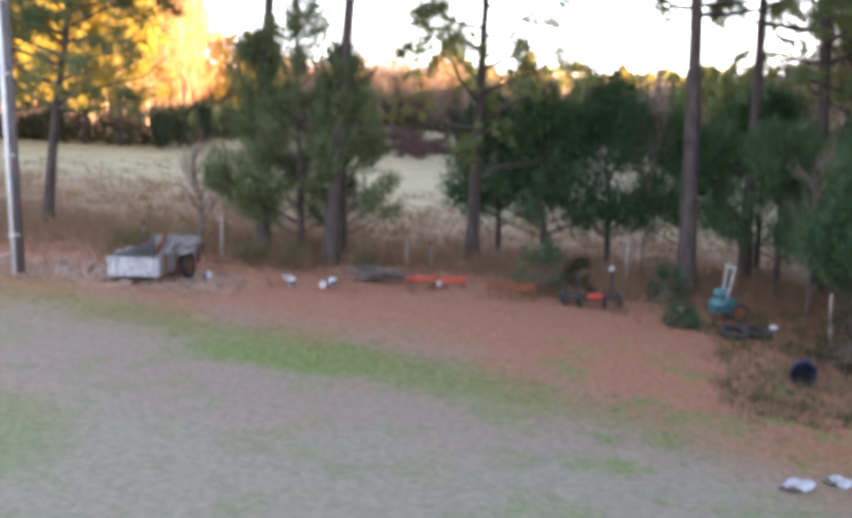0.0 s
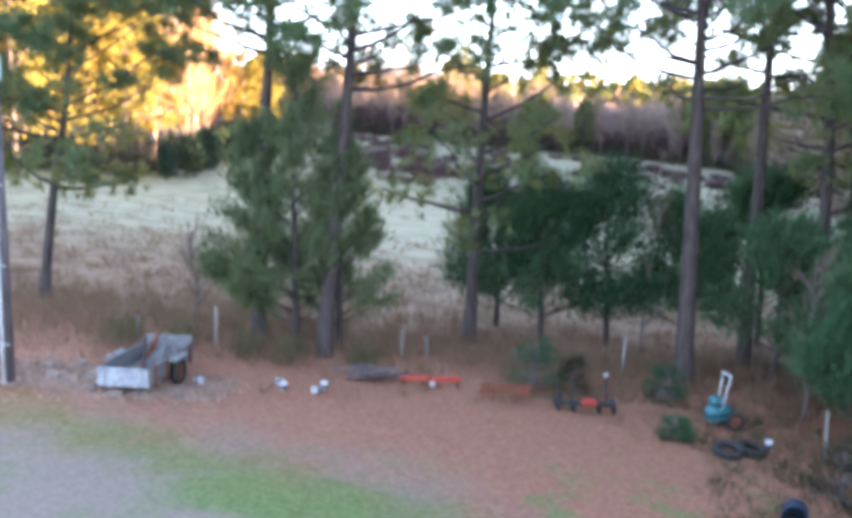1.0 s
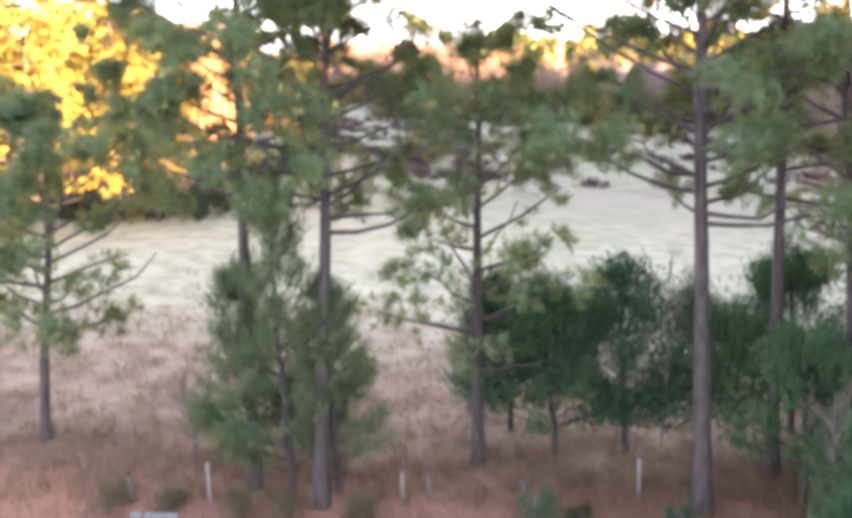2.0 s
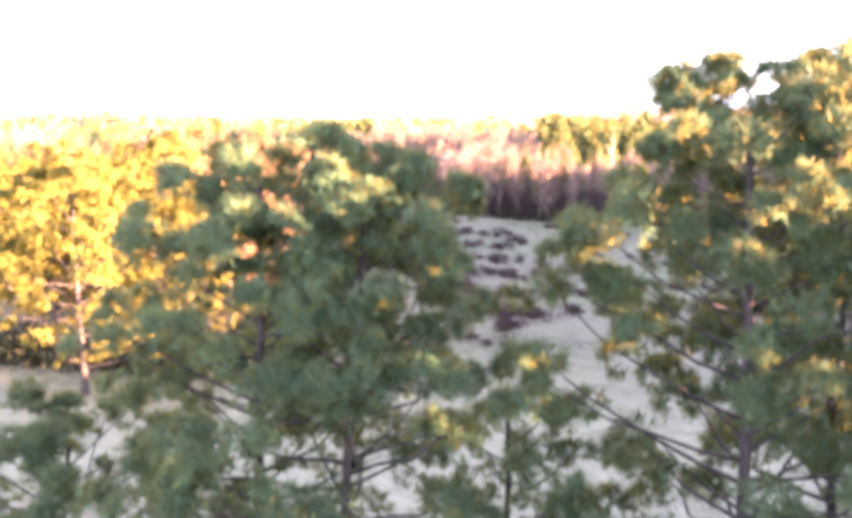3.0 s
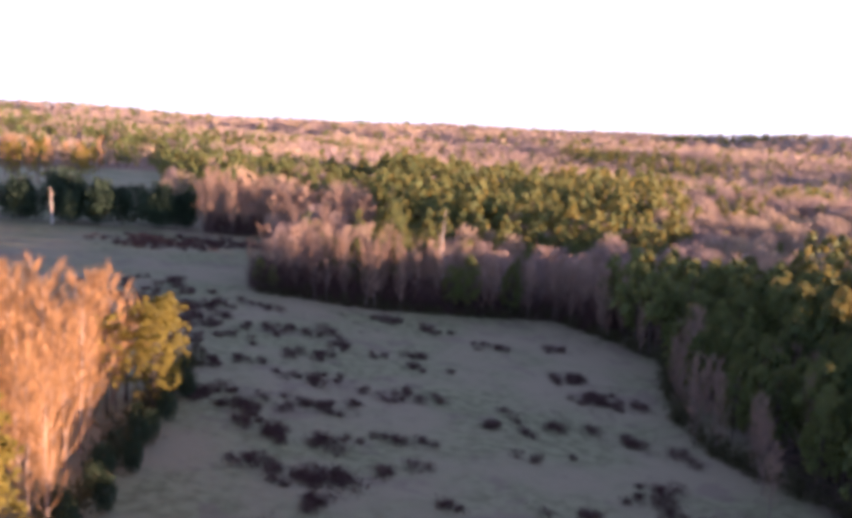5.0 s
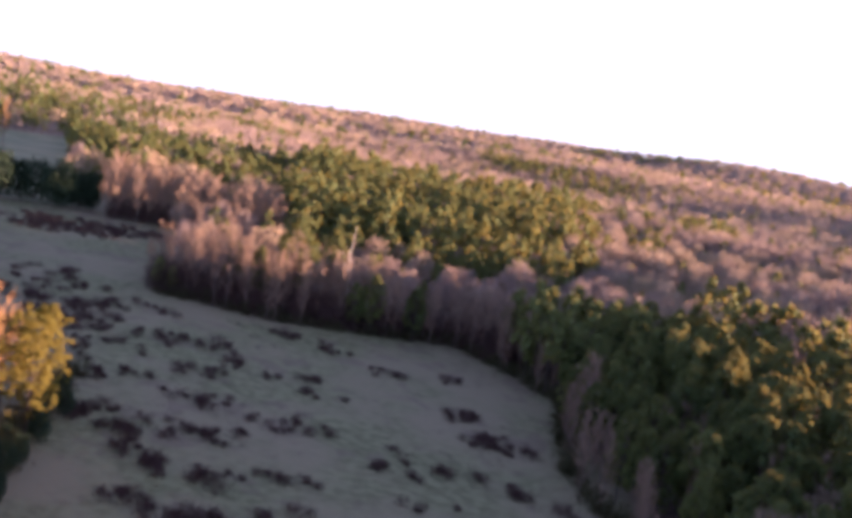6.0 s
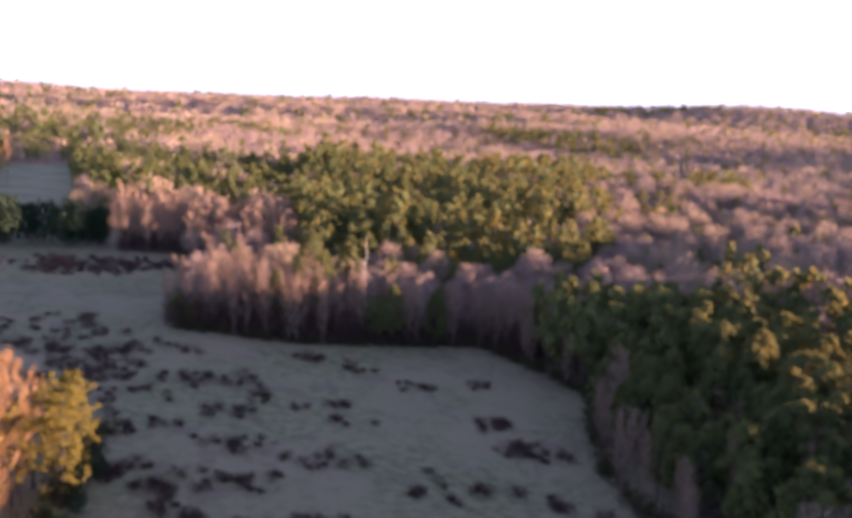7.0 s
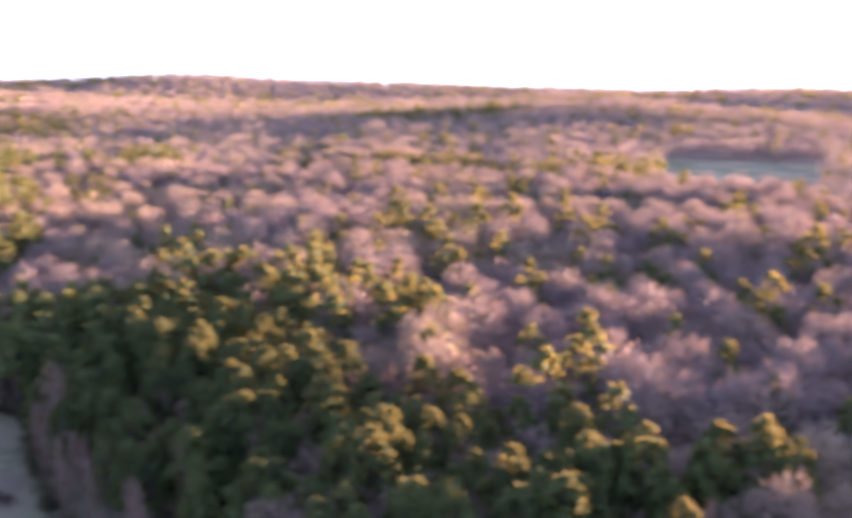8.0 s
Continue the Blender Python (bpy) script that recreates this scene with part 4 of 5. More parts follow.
for x, y, r, k in WEST_WEEDS + EAST_WEEDS:
    for _ in range(k):
        cx, cy = x + rng.normal(0, r * 1.2), y + rng.normal(0, r * 0.8)
        for j in range(rng.integers(1, 4)):
            hx.append(cx + rng.normal(0, 0.7)), hy.append(cy + rng.normal(0, 0.9)), hs.append(rng.uniform(0.3, 0.75))
hx, hy, hs = np.array(hx), np.array(hy), np.array(hs)
ok = inside(PASTURE, hx, hy)
v, f = clumps(51, (hx[ok], hy[ok]), hs[ok] * 1.4, hs[ok] * 0.75, 95, 0.36, 0.11, 0.7)
tagged(new("weed_patches", mesh_of("weed_patches", v, f, WEEDS_AND_SHADE)), "dark dead weed thickets in the bleached pasture", "weeds", kind="stuff")
gx, gy = rng.uniform(-60, 46, 900), rng.uniform(80, 182, 900)
ok = inside(PASTURE, gx, gy) & (np.sin(gx / 6 + 2) + np.sin(gy / 9) + rng.normal(0, 0.5, 900) > 0.7)
v, f = clumps(59, (gx[ok], gy[ok]), np.full(ok.sum(), 0.2), rng.uniform(0.3, 1.1, ok.sum()), 26, 0.26, 0.08, 0.9)
tagged(new("withered_weeds", mesh_of("withered_weeds", v, f, DULL_WEEDS)), "thin withered grey-brown weeds across the pasture", "weeds", kind="stuff")

# tall dry grass along the fence and in the rough strip behind it
gx, gy = rng.uniform(-16, 11, 1500), rng.normal(27.2, 1.9, 1500)
v, f = clumps(52, (gx, gy), np.full(1500, 0.1), rng.uniform(0.1, 0.3, 1500), 16, 0.5, 0.022, 0.35)
tagged(new("dry_grass", mesh_of("dry_grass", v, f, RED_GRASS)), "tall russet grass along the fence line", "grass", kind="stuff")
gx, gy = rng.uniform(-60, 40, 2600), 30 + np.abs(rng.normal(0, 9, 2600))
keep = inside(PASTURE, gx, gy)
v, f = clumps(53, (gx[keep], gy[keep]), np.full(keep.sum(), 0.1), rng.uniform(0.15, 0.4, keep.sum()), 12, 0.35, 0.035, 0.5)
tagged(new("pasture_grass", mesh_of("pasture_grass", v, f, STRAW)), "tufts of bleached grass at the pasture's near edge", "grass", kind="stuff")
gx, gy = rng.uniform(5.2, 10, 420), rng.uniform(14.5, 24.5, 420)
keep = gx + 0.18 * (24 - gy) > 6.7
v, f = clumps(56, (gx[keep], gy[keep]), np.full(keep.sum(), 0.05), rng.uniform(0.06, 0.25, keep.sum()), 20, 0.26, 0.016, 0.5)
tagged(new("weedy_grass", mesh_of("weedy_grass", v, f, GREEN_WEEDS)), "dull green weeds along the wood's edge", "weeds", kind="stuff")
gx, gy = np.concatenate([rng.normal(c, 0.16, 14) for c in (-7.7, -6.2, -4.5, -3.4, -1.5)]), rng.normal(24.8, 0.35, 70)
v, f = clumps(57, (gx, gy), rng.uniform(0.2, 0.6, 70), rng.uniform(0.06, 0.2, 70), 26, 0.45, 0.03, 0.4)
tagged(new("fence_weeds", mesh_of("fence_weeds", v, f, GREEN_WEEDS)), "tall dull green weeds in clumps along the fence", "weeds", kind="stuff")
# raked leaves and dirt heaped between the pole and the trailer
gx, gy = rng.uniform(-9.6, -4.4, 420), rng.normal(21.2, 0.45, 420)
v, f = clumps(58, (gx, gy), 0.16 * rng.uniform(0, 1, 420) ** 2, rng.uniform(0.1, 0.28, 420), 44, 0.09, 0.06, 1.6)
tagged(new("leaf_litter", mesh_of("leaf_litter", v, f, LITTER)), "pinkish tan heap of raked leaves round the trailer", "leaf litter", kind="stuff")
# short green grass in the yard
gx = rng.uniform(-10, 7, 1500)
gy = 15.9 - 0.42 * gx + rng.normal(0, 1.1, 1500)
v, f = clumps(54, (gx, gy), np.full(1500, 0.01), rng.uniform(0.05, 0.22, 1500), 16, 0.07, 0.012, 0.6)
tagged(new("lawn_grass", mesh_of("lawn_grass", v, f, GRASS)), "short green grass in patches on the lawn", "grass", kind="stuff")

# dark brush under the woods' edge; last three points added against low sun
EDGE = [(-23, 184), (0, 181.5), (33, 191.5), (43, 173), (46.5, 160), (42.5, 142), (39.5, 123), (42.5, 111), (50, 97), (46.5, 71), (31, 53), (17, 41)]
bx, by = [], []
for (x0, y0), (x1, y1) in zip(EDGE, EDGE[1:]):
    k = int(math.hypot(x1 - x0, y1 - y0) / 0.55)
    s = rng.uniform(0, 1, k)
    bx.append(x0 + (x1 - x0) * s + rng.uniform(0, 1.5, k)), by.append(y0 + (y1 - y0) * s + rng.uniform(0.3, 2.5, k))
s = rng.uniform(0, 1, 90)
bx.append(rng.uniform(-52, -21, 70)), by.append(rng.uniform(65, 68, 70))
bx.append(-19.8 - 2.2 * s + rng.normal(0, 0.8, 90)), by.append(66 + 66 * s)
# two unseen strips of brush east of the yard, added to block sun leaks
bx.append(rng.uniform(16.5, 23, 420)), by.append(rng.uniform(2, 24, 420))
bx.append(rng.uniform(18, 36, 520)), by.append(rng.uniform(-18, 50, 520))
bx, by = np.concatenate(bx), np.concatenate(by)
# dark stems, added to stand for the shade low among the hardwoods
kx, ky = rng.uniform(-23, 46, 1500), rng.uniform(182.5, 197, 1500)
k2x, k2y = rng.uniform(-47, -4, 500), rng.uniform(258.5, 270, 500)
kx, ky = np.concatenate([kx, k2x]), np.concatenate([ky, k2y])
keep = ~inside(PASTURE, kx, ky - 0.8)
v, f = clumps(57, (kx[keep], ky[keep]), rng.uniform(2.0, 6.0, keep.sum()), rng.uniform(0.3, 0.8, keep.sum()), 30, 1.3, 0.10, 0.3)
tagged(new("understorey", mesh_of("understorey", v, f, WEEDS_AND_SHADE)), "dark stems added for the shade low in leafless hardwoods", "undergrowth", kind="stuff")
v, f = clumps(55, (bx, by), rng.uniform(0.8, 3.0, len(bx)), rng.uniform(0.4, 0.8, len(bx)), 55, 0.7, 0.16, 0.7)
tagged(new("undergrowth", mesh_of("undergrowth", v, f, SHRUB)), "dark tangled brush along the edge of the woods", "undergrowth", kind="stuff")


# ---- things in the yard ----
RUST = surface("rusty_steel", (0.10, 0.035, 0.02), (0.26, 0.10, 0.05), 9, 0.85, 0.4, 0.3)
RED = surface("red_paint", (0.30, 0.03, 0.018), (0.47, 0.06, 0.036), 5, 0.55, 0.15)
BLACK = surface("black_rubber", (0.012, 0.012, 0.013), (0.035, 0.033, 0.033), 8, 0.75, 0.3)
GREY_STEEL = surface("galvanised_steel", (0.40, 0.42, 0.45), (0.62, 0.64, 0.67), 6, 0.38, 0.1, 0.75)
WEATHERED = surface("weathered_wood", (0.09, 0.088, 0.085), (0.25, 0.245, 0.24), 5, 0.9, 0.5, stretch=(1, 6, 6))
PALE_PAINT = surface("pale_grey_paint", (0.55, 0.57, 0.60), (0.78, 0.80, 0.83), 3, 0.4, 0.1)
WORN_PANEL = surface("worn_pale_panel", (0.15, 0.155, 0.165), (0.42, 0.43, 0.46), 7, 0.6, 0.3)
POLE_WOOD = surface("creosoted_wood", (0.05, 0.045, 0.05), (0.13, 0.11, 0.11), 5, 0.9, 0.5, stretch=(4, 4, 0.4))
WHITE = surface("white_plastic", (0.34, 0.34, 0.35), (0.62, 0.62, 0.63), 7, 0.6, 0.1)
TEAL = surface("turquoise_paint", (0.025, 0.085, 0.10), (0.06, 0.17, 0.19), 6, 0.6, 0.15)
BLUE_BLACK = surface("dark_plastic_drum", (0.008, 0.013, 0.03), (0.018, 0.03, 0.06), 4, 0.7, 0.1)
BLUE = surface("blue_plastic", (0.01, 0.07, 0.36), (0.025, 0.14, 0.55), 4, 0.45, 0.1)
STONE = surface("pale_fieldstone", (0.13, 0.095, 0.078), (0.29, 0.22, 0.18), 5, 0.95, 0.7)
DEADWOOD = surface("bleached_deadwood", (0.17, 0.15, 0.135), (0.36, 0.32, 0.29), 6, 0.9, 0.5, stretch=(1, 1, 5))


def box(size, at=(0, 0, 0), bevel=0.01, turn=0.0):
    bm = bmesh.new()
    bmesh.ops.create_cube(bm, size=1.0)
    bmesh.ops.scale(bm, vec=size, verts=bm.verts)
    if bevel:
        bmesh.ops.bevel(bm, geom=bm.edges[:], offset=bevel, segments=2, affect="EDGES")
    if turn:
        bmesh.ops.rotate(bm, cent=(0, 0, 0), matrix=Matrix.Rotation(radians(turn), 3, "Z"), verts=bm.verts)
    bmesh.ops.translate(bm, vec=at, verts=bm.verts)
    return bm


def rod(a, b, r0, r1=None, sides=12):
    """A round bar from a to b."""
    a, b = Vector(a), Vector(b)
    bm = bmesh.new()
    bmesh.ops.create_cone(bm, cap_ends=True, segments=sides, radius1=r0, radius2=r0 if r1 is None else r1, depth=(b - a).length)
    m = (b - a).to_track_quat("Z", "Y").to_matrix().to_4x4()
    bmesh.ops.transform(bm, matrix=Matrix.Translation((a + b) / 2) @ m, verts=bm.verts)
    return bm


def lathe(profile, sides=24):
    """A turned body from pairs of radius and height."""
    bm = bmesh.new()
    rings = [[bm.verts.new((r * math.cos(j * 2 * math.pi / sides), r * math.sin(j * 2 * math.pi / sides), z)) for j in range(sides)] for r, z in profile]
    for lo, hi in zip(rings, rings[1:]):
        for j in range(sides):
            k = (j + 1) % sides
            bm.faces.new((lo[j], lo[k], hi[k], hi[j]))
    bmesh.ops.remove_doubles(bm, verts=bm.verts, dist=0.0005)
    return bm


def ring(radius, thick, at, axis="X"):
    """A tyre: a fat ring with flattened tread."""
    prof = [(radius - thick, -thick * 0.55), (radius - thick * 0.25, -thick * 0.75), (radius, -thick * 0.5), (radius, thick * 0.5),
            (radius - thick * 0.25, thick * 0.75), (radius - thick, thick * 0.55), (radius - thick, -thick * 0.55)]
    bm = lathe(prof, 28)
    if axis != "Z":
        bmesh.ops.rotate(bm, cent=(0, 0, 0), matrix=Matrix.Rotation(radians(90), 3, "Y" if axis == "X" else "X"), verts=bm.verts)
    bmesh.ops.translate(bm, vec=at, verts=bm.verts)
    return bm


def stand(x, y, turn=0.0, dz=0.0):
    return pose(x, y, float(rises(x, y)) + dz, 0, 0, turn)


def wheel(parent, at, radius, thick):
    t = part("wheel", ring(radius, thick, at), BLACK, parent, "black rubber tyre", True)
    c = Vector(at)
    part("hub", rod(c - Vector((0.04, 0, 0)), c + Vector((0.04, 0, 0)), radius - thick * 1.0, None, 18), RUST, t)
    return t


def blue_barrel(x, y):
    ob = thing("barrel", stand(x, y), "bright blue plastic barrel standing upright beside the pole", "barrel")
    part("shell", lathe([(0, 0.0), (0.26, 0.0), (0.28, 0.05), (0.28, 0.24), (0.29, 0.26), (0.28, 0.28), (0.28, 0.46), (0.29, 0.48), (0.28, 0.50), (0.28, 0.68), (0.26, 0.72), (0, 0.72)], 28),
         BLUE, ob, "", True)
    part("rim", ring(0.275, 0.025, (0, 0, 0.72), "Z"), BLUE, ob, "", True)
    part("plug", rod((0.12, 0.0, 0.71), (0.12, 0.0, 0.75), 0.035), BLACK, ob, "black screw plug")


def utility_pole(x, y):
    ob = thing("utility_pole", stand(x, y), "dark wooden pole with a pale steel conduit and a white box", "pole")
    part("post", rod((0.05, 0, -0.3), (0.05, 0, 6.35), 0.092, 0.078, 20), POLE_WOOD, ob, "dark creosoted wooden post", True)
    part("conduit", rod((-0.06, -0.08, 0.02), (-0.06, -0.08, 6.3), 0.042, None, 18), PALE_PAINT, ob, "pale galvanised steel conduit", True)
    for z in (0.9, 2.6, 4.3, 5.8):
        part("strap", box((0.24, 0.06, 0.03), (-0.01, -0.10, z), 0.008), GREY_STEEL, ob)
    part("cap", rod((0, -0.03, 6.28), (0, -0.03, 6.42), 0.17, 0.15, 18), BLACK, ob, "dark cap under the box")
    bx = part("box", box((0.30, 0.24, 0.56), (0, -0.03, 6.70), 0.03), WHITE, ob, "white electrical box")
    part("cover", box((0.22, 0.02, 0.40), (0, -0.16, 6.70), 0.008), WHITE, bx)
    part("mast", rod((0.0, -0.03, 6.98), (0.0, -0.03, 8.0), 0.055, 0.05, 14), GREY_STEEL, ob, "thin steel mast above the box", True)


def utility_trailer(x, y, turn):
    ob = thing("utility_trailer", stand(x, y, turn), "small weathered grey utility trailer loaded with scrap", "trailer")
    part("bed", box((1.12, 2.5, 0.06), (0, 1.25, 0.24), 0.01), WEATHERED, ob)
    # tailgate paler than the sides: the sky's sheen is put into its colour
    tail = part("tailgate", box((1.16, 0.05, 0.42), (0, -0.03, 0.44), 0.015), WORN_PANEL, ob, "weathered tailgate, paler for the sky's sheen")
    for sx in (-0.42, 0.42):
        part("latch", box((0.05, 0.03, 0.30), (sx, -0.07, 0.44), 0.008), GREY_STEEL, tail)
    for sx in (-0.58, 0.58):
        side = part("side", box((0.05, 2.5, 0.40), (sx, 1.25, 0.45), 0.012), WEATHERED, ob)
        for k in range(4):
            part("stake", box((0.05, 0.07, 0.50), (sx * 1.075, 0.25 + 0.66 * k, 0.43), 0.008), RUST, side)
    part("headboard", box((1.16, 0.05, 0.55), (0, 2.53, 0.52), 0.012), WEATHERED, ob)
    part("tongue", rod((0, 2.5, 0.22), (0, 3.6, 0.20), 0.045), RUST, ob, "rusty drawbar")
    for sx in (-0.74, 0.74):
        wheel(ob, (sx, 1.25, 0.27), 0.29, 0.10)
        part("fender", box((0.22, 0.85, 0.04), (sx, 1.25, 0.60), 0.015), WEATHERED, ob)
    for k in range(5):
        r = rng_of(70 + k)
        part("scrap_bar", rod((r.uniform(-0.4, 0.4), r.uniform(0.4, 1.0), 0.30), (r.uniform(-0.45, 0.45), r.uniform(1.6, 2.4), r.uniform(0.6, 1.0)), 0.035),
             (RUST, WEATHERED, BLACK)[k % 3], ob)


def bucket(x, y, turn, tip):
    ob = thing("bucket", stand(x, y, turn, 0.02 if tip < 45 else 0.15) @ pose(0, 0, 0, tip) @ Matrix.Scale(0.66, 4), "white plastic bucket lying on the pine straw" if tip > 45 else "white plastic bucket on the pine straw", "bucket", "white buckets")
    part("body", lathe([(0.0, 0.0), (0.11, 0.0), (0.13, 0.30), (0.122, 0.30), (0.10, 0.02), (0.0, 0.02)]), WHITE, ob, "", True)
    part("rim", ring(0.14, 0.018, (0, 0, 0.29), "Z"), WHITE, ob, "", True)
    part("band", lathe([(0.112, 0.08), (0.123, 0.08), (0.128, 0.17), (0.115, 0.17)]), BLUE_BLACK, ob, "dark printed band", True)


def red_implement(x, y, turn):
    ob = thing("farm_implement", stand(x, y, turn), "red painted steel bar implement on the ground", "implement")
    part("beam", box((0.75, 0.10, 0.12), (-0.36, 0, 0.24), 0.02), RED, ob, "bright red beam")
    part("beam", box((0.70, 0.10, 0.12), (0.40, 0.03, 0.20), 0.02, 3), RED, ob, "bright red beam")
    for sx in (-0.66, -0.2, 0.25, 0.68):
        part("tine", rod((sx, 0, 0.2), (sx, 0.14, -0.02), 0.025), RUST, ob)
    part("hitch", box((0.12, 0.5, 0.10), (0.0, 0.28, 0.22), 0.02), RUST, ob)
    part("knob", lathe([(0, 0.0), (0.06, 0.0), (0.075, 0.06), (0.05, 0.13), (0, 0.14)], 14), WHITE, ob, "white knob", True).location = (0.05, -0.14, 0.06)


def rusty_harrow(x, y, turn):
    ob = thing("harrow", stand(x, y, turn), "rusty harrow frame half sunk in straw", "implement")
    for k in range(3):
        part("bar", box((1.25, 0.08, 0.08), (0, -0.2 + 0.2 * k, 0.26 + 0.03 * k), 0.012), RUST, ob)
    for k in range(5):
        part("tine", rod((-0.55 + 0.27 * k, -0.2, 0.28), (-0.55 + 0.27 * k, -0.24, -0.02), 0.018), RUST, ob)
    for sx in (-0.5, 0.5):
        part("cross_bar", box((0.05, 0.5, 0.05), (sx, 0, 0.32), 0.012), RED if sx > 0 else RUST, ob)


def riding_plough(x, y, turn):
    ob = thing("disc_plough", stand(x, y, turn), "black disc plough with a red frame and white-topped lever", "implement")
    part("frame", box((1.45, 0.16, 0.12), (0, 0, 0.24), 0.02), BLACK, ob)
    part("red_panel", box((0.38, 0.26, 0.10), (0.12, -0.1, 0.30), 0.03), RED, ob, "faded red panel")
    for k, sx in enumerate((-0.66, -0.3, 0.3, 0.66)):
        d = part("disc", lathe([(0, -0.03), (0.14, -0.02), (0.30, 0.03), (0.29, 0.045), (0.12, 0.0), (0, -0.01)], 22), BLACK, ob, "", True)
        d.matrix_basis = pose(sx, 0.02, 0.20, 0, 82, 18) @ Matrix.Scale(0.74, 4)
    part("lever", rod((0.52, 0.05, 0.22), (0.50, 0.05, 0.92), 0.026), BLACK, ob)
    part("grip", rod((0.44, 0.05, 0.92), (0.56, 0.05, 0.96), 0.042), WHITE, ob, "white grip", True)
    part("seat_post", rod((-0.55, 0.05, 0.22), (-0.60, 0.1, 0.55), 0.04), BLACK, ob)


def garden_tiller(x, y, turn):
    ob = thing("garden_tiller", stand(x, y, turn), "faded turquoise garden tiller with pale raised handle", "tiller")
    part("housing", box((0.62, 0.34, 0.30), (0, 0, 0.40), 0.06), TEAL, ob, "turquoise engine housing", True)
    part("engine", lathe([(0, 0.0), (0.17, 0.0), (0.18, 0.14), (0.12, 0.22), (0, 0.23)], 20), TEAL, ob, "", True).location = (-0.08, 0, 0.55)
    part("hood", box((0.5, 0.44, 0.06), (-0.05, 0, 0.24), 0.02), TEAL, ob)
    for sy in (-0.12, 0.12):
        part("handle", rod((0.02, sy, 0.5), (0.16, sy * 1.6, 1.30), 0.019), WHITE, ob, "pale handle bar")
    part("grip", rod((0.16, -0.22, 1.30), (0.16, 0.22, 1.30), 0.03), GREY_STEEL, ob)
    for sy in (-0.26, 0.26):
        t = part("wheel", ring(0.22, 0.08, (0.30, sy, 0.22), "Y"), BLACK, ob, "black rubber tyre", True)
        part("hub", rod((0.30, sy - 0.03, 0.22), (0.30, sy + 0.03, 0.22), 0.14), RUST, t)


def drum(x, y, turn):
    ob = thing("plastic_drum", stand(x, y, turn, 0.23) @ pose(0, 0, 0, 98) @ Matrix.Scale(0.78, 4), "dark blue-black plastic drum lying open on its side", "drum")
    part("shell", lathe([(0, 0.85), (0.27, 0.85), (0.29, 0.80), (0.285, 0.60), (0.30, 0.58), (0.30, 0.54), (0.285, 0.52), (0.285, 0.30), (0.30, 0.28),
                         (0.30, 0.24), (0.285, 0.22), (0.29, 0.0), (0.265, 0.0), (0.262, 0.80), (0, 0.82)], 30), BLUE_BLACK, ob, "", True)
    part("rim", ring(0.30, 0.03, (0, 0, 0.01), "Z"), BLUE_BLACK, ob, "", True)


def old_tyre(x, y, turn, dz):
    ob = thing("tyre", stand(x, y, turn, dz) @ pose(0, 0, 0, 12), "worn black tyre lying in the brush", "tyre", "tyres in the brush")
    part("tread", ring(0.33, 0.12, (0, 0, 0), "Z"), BLACK, ob, "", True)
    part("bead", ring(0.22, 0.03, (0, 0, 0.05), "Z"), BLACK, ob, "", True)


def fence_post(x, y, h, white):
    r = rng_of(int(abs(x * 31 + y * 7)))
    ob = thing("fence_post", stand(x, y) @ pose(0, 0, 0, r.normal(0, 2.5), r.normal(0, 2.5)), "thin weathered fence post" + (" bleached pale grey" if white else ""), "fence post", "fence posts")
    part("post", rod((0, 0, -0.3), (0, 0, h), 0.045, 0.038, 9), DEADWOOD if white else WEATHERED, ob)
    part("cap", rod((0, 0, h - 0.12), (0, 0, h + 0.015), 0.05, 0.045, 9), DEADWOOD if white else RUST, ob)


def stone(x, y, size, seed):
    r = rng_of(seed)
    bm = bmesh.new()
    bmesh.ops.create_icosphere(bm, subdivisions=2, radius=size)
    for v in bm.verts:
        n = noise.noise(v.co * (1.6 / size) + Vector((seed * 3.1, 0, 0)))
        v.co *= 1 + 0.35 * n
        v.co.z *= 0.5
    me = bpy.data.meshes.new("stone")
    bm.to_mesh(me)
    bm.free()
    me.materials.append(STONE)
    ob = new("stone", me)
    ob.matrix_basis = stand(x, y, r.uniform(0, 360), size * 0.16)
    tagged(ob, "pale tan fieldstone in the leaf litter", "stone", "stones beside the pole")


def scrap_sheet(x, y, turn, seed):
    r = rng_of(seed)
    v, f, nx, ny = [], [], 16, 5
    for lay in (0, -0.006):
        for i in range(nx):
            for j in range(ny):
                v.append((i * 0.03 - 0.22, j * 0.06 - 0.12, 0.06 + lay + 0.016 * math.sin(i * 1.9) + 0.05 * math.sin(i * 0.4 + j * 0.9 + seed)))
    k = nx * ny
    for i in range(nx - 1):
        for j in range(ny - 1):
            a, b, c, d = i * ny + j, (i + 1) * ny + j, (i + 1) * ny + j + 1, i * ny + j + 1
            f += [(a, b, c), (a, c, d), (k + a, k + c, k + b), (k + a, k + d, k + c)]
    ob = new("scrap_sheet", mesh_of("scrap_sheet", v, f, WORN_PANEL))
    ob.matrix_basis = stand(x, y, turn) @ pose(0, 0, 0, r.normal(0, 5), r.normal(0, 5))
    tagged(ob, "crumpled pale sheet of corrugated metal on grass", "scrap metal", "scrap sheets")


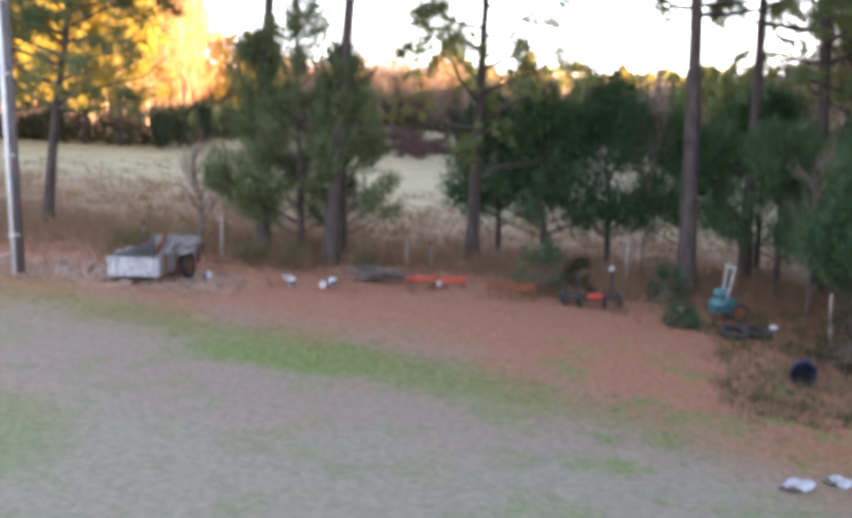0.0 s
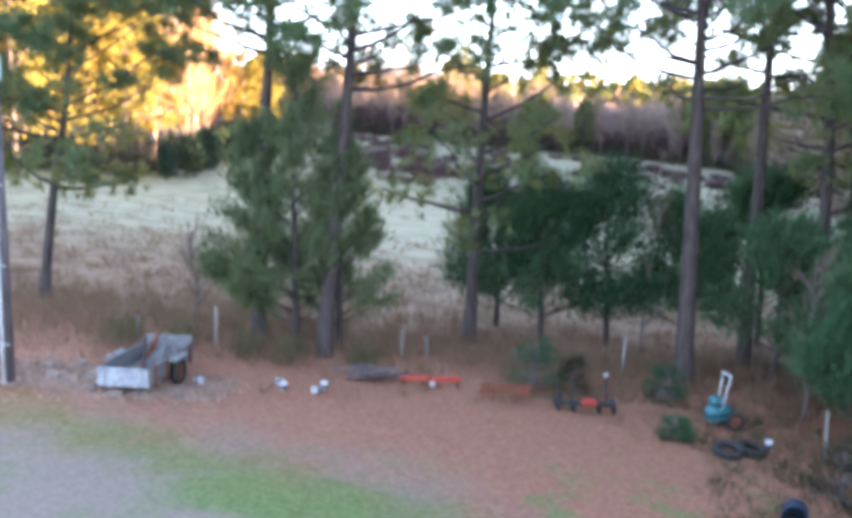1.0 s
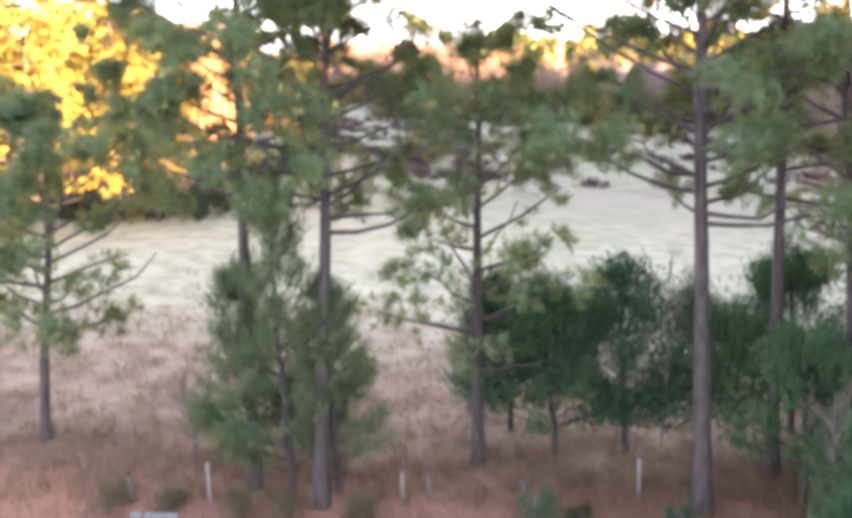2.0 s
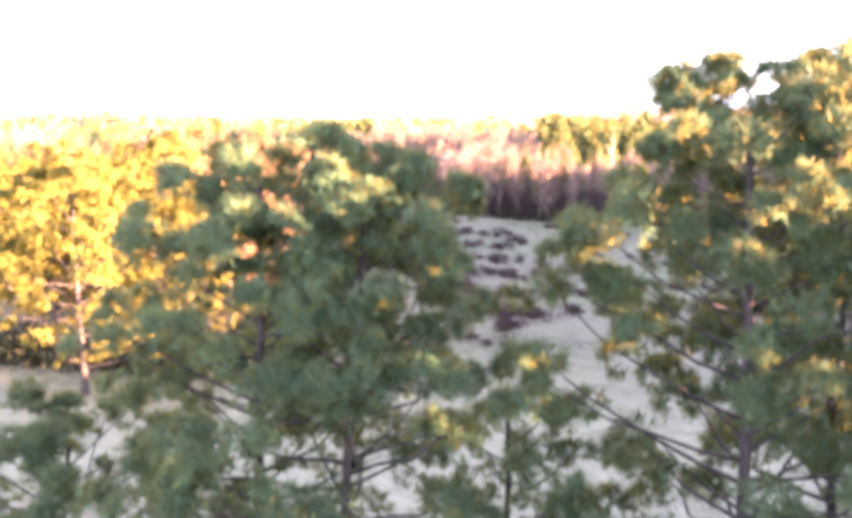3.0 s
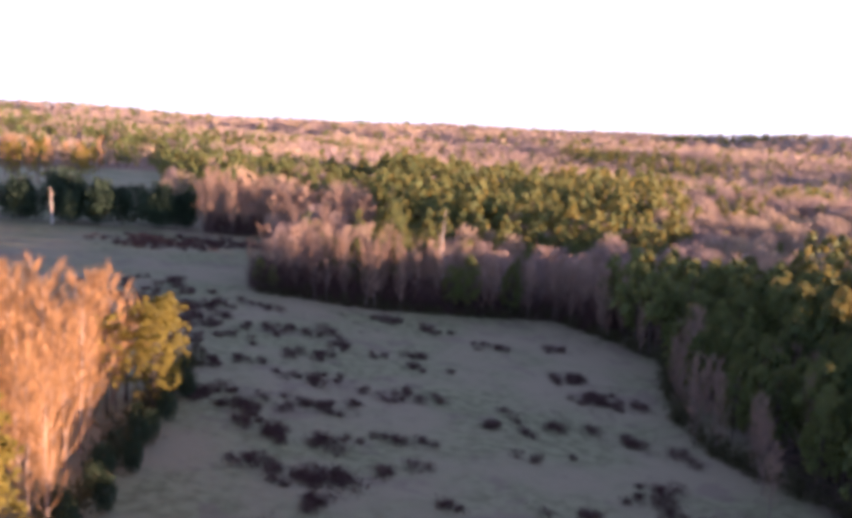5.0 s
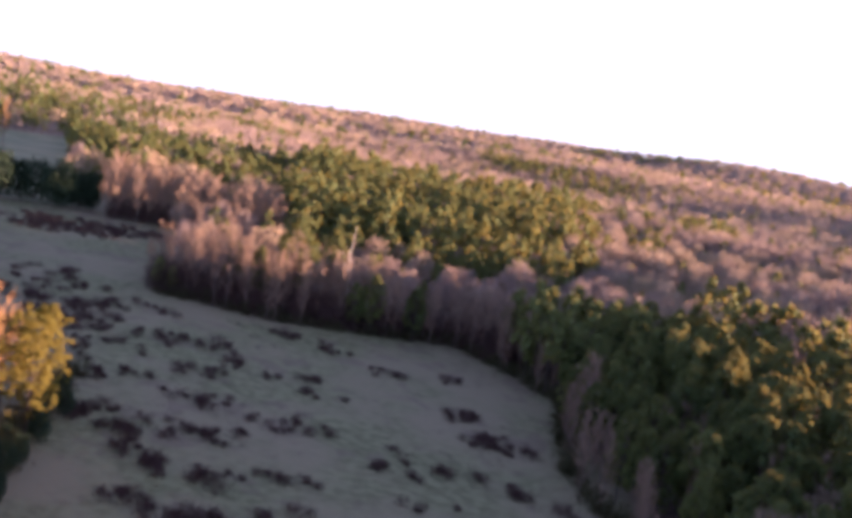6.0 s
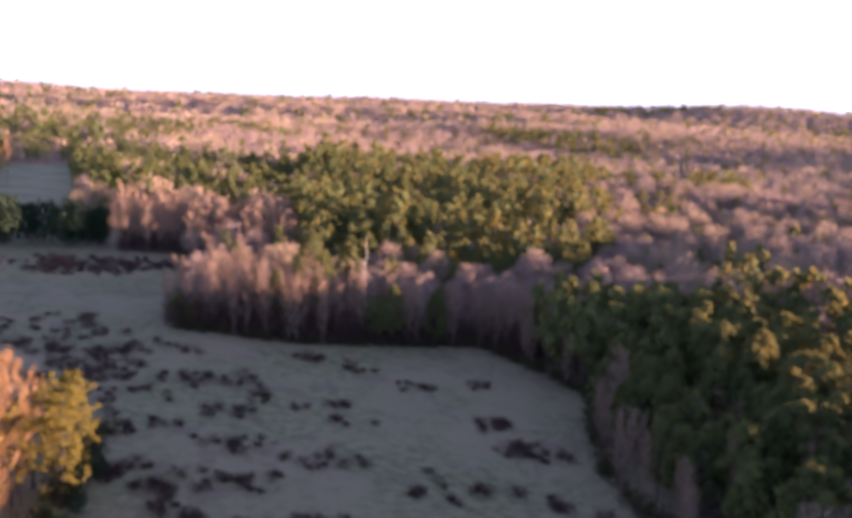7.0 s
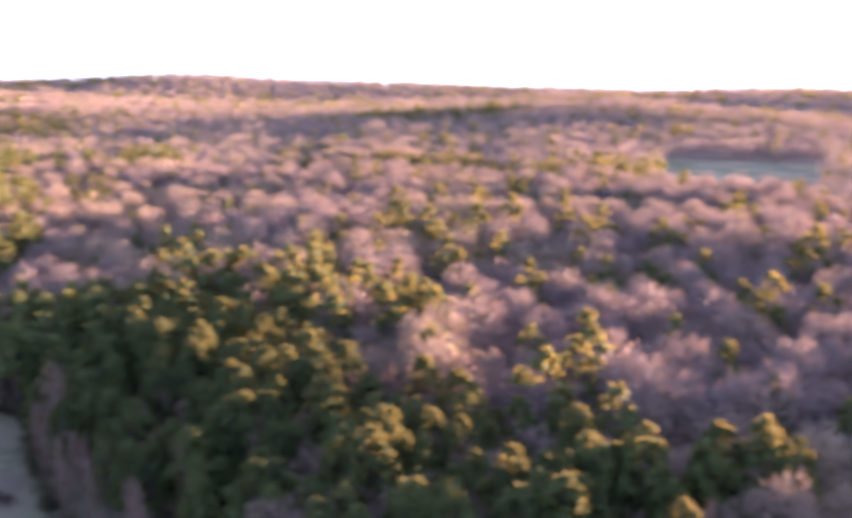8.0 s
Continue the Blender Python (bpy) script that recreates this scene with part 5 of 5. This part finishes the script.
def brush_pile(x, y, n, seed):
    r = rng_of(seed)
    ob = thing("brush_pile", stand(x, y), "dark heap of fallen limbs and sticks", "brush pile")
    for k in range(n):
        a, c = r.uniform(0, 6.28), r.uniform(0, 0.32)
        d = Vector((math.cos(a), math.sin(a) * 0.5, r.normal(0, 0.15))) * r.uniform(0.35, 0.75)
        p = Vector((r.normal(0, 0.2), r.normal(0, 0.12), c + 0.05))
        part("stick", rod(p - d, p + d, r.uniform(0.02, 0.05), 0.012, 6), (POLE_WOOD, GREY_BARK)[k % 2], ob)


utility_pole(-8.7, 20.35)
blue_barrel(-10.92, 23.05)
utility_trailer(-6.2, 20.35, -6)
for k, (x, y, s) in enumerate([(-8.1, 21.2, .22), (-7.7, 20.9, .16), (-7.3, 21.3, .2), (-8.4, 21.9, .25), (-7.9, 22.3, .2), (-9.4, 21.6, .2), (-7.0, 20.6, .17), (-6.4, 20.4, .2),
                               (-5.9, 20.6, .22), (-5.4, 21.0, .16), (-9.8, 22.2, .18), (-5.1, 20.7, .14), (-8.6, 20.4, .15), (-9.2, 20.9, .13)]):
    stone(x, y, s, 80 + k)
bucket(-3.25, 22.3, 30, 88)
bucket(-3.05, 22.0, 100, 0)
bucket(-2.2, 22.0, -40, 86)
bucket(-2.15, 22.4, 20, 0)
bucket(-5.0, 21.6, 70, 85)
brush_pile(-1.2, 23.6, 26, 90)
red_implement(0.3, 23.6, 4)
rusty_harrow(2.15, 23.2, -6)
riding_plough(4.0, 22.9, -4)
garden_tiller(7.2, 22.9, 12)
drum(7.05, 17.1, 160)
old_tyre(6.9, 20.9, 10, 0.12)
old_tyre(7.5, 21.2, 60, 0.10)
bucket(8.0, 21.6, 10, 0)
scrap_sheet(5.0, 11.7, 20, 95)
scrap_sheet(5.7, 12.0, -15, 96)
for x, y, h, w in [(-5.4, 25.2, 1.05, True), (-0.55, 26.1, 0.75, True), (0.15, 26.3, 0.8, False), (5.6, 27.0, 1.15, True), (-7.4, 25.0, 0.8, False), (2.6, 26.6, 0.7, False), (9.2, 21.4, 1.1, True)]:
    fence_post(x, y, h, w)
SHRUBS = [(2.9, 24.2, 1.25, 0.75, 61), (6.3, 24.6, 0.9, 0.5, 62), (5.9, 21.6, 0.45, 0.3, 65), (8.6, 18.8, 1.2, 0.8, 66),
          (9.3, 16.6, 1.5, 1.0, 67), (8.3, 14.6, 1.0, 0.8, 68), (3.9, 24.3, 0.9, 0.4, 70)]
for x, y, h, reach, seed in SHRUBS:
    tree("shrub", cedar_arrays(seed, h, reach, int(700 + 900 * reach), 0.17, 0.026, -0.3 * h), GREY_BARK, CEDAR if seed < 66 else SHRUB, (x, y),
         label="small evergreen shrub among the dry grass", category="shrub", group="shrubs by the fence")
SAPLINGS = [(9.8, 24.4, 4.2, 72), (10.6, 21.4, 3.6, 73), (11.2, 24.0, 5.2, 75), (6.6, 29.5, 6.0, 76), (-6.8, 27.6, 2.6, 77)]
for x, y, h, seed in SAPLINGS:
    tree("sapling", bare_arrays(seed, h, 1.0, 12, 260, 0.6, 0.018, 0.035, split=True), GREY_BARK, TWIGS, (x, y), label="leafless grey sapling in the fence row", category="tree", group="saplings")
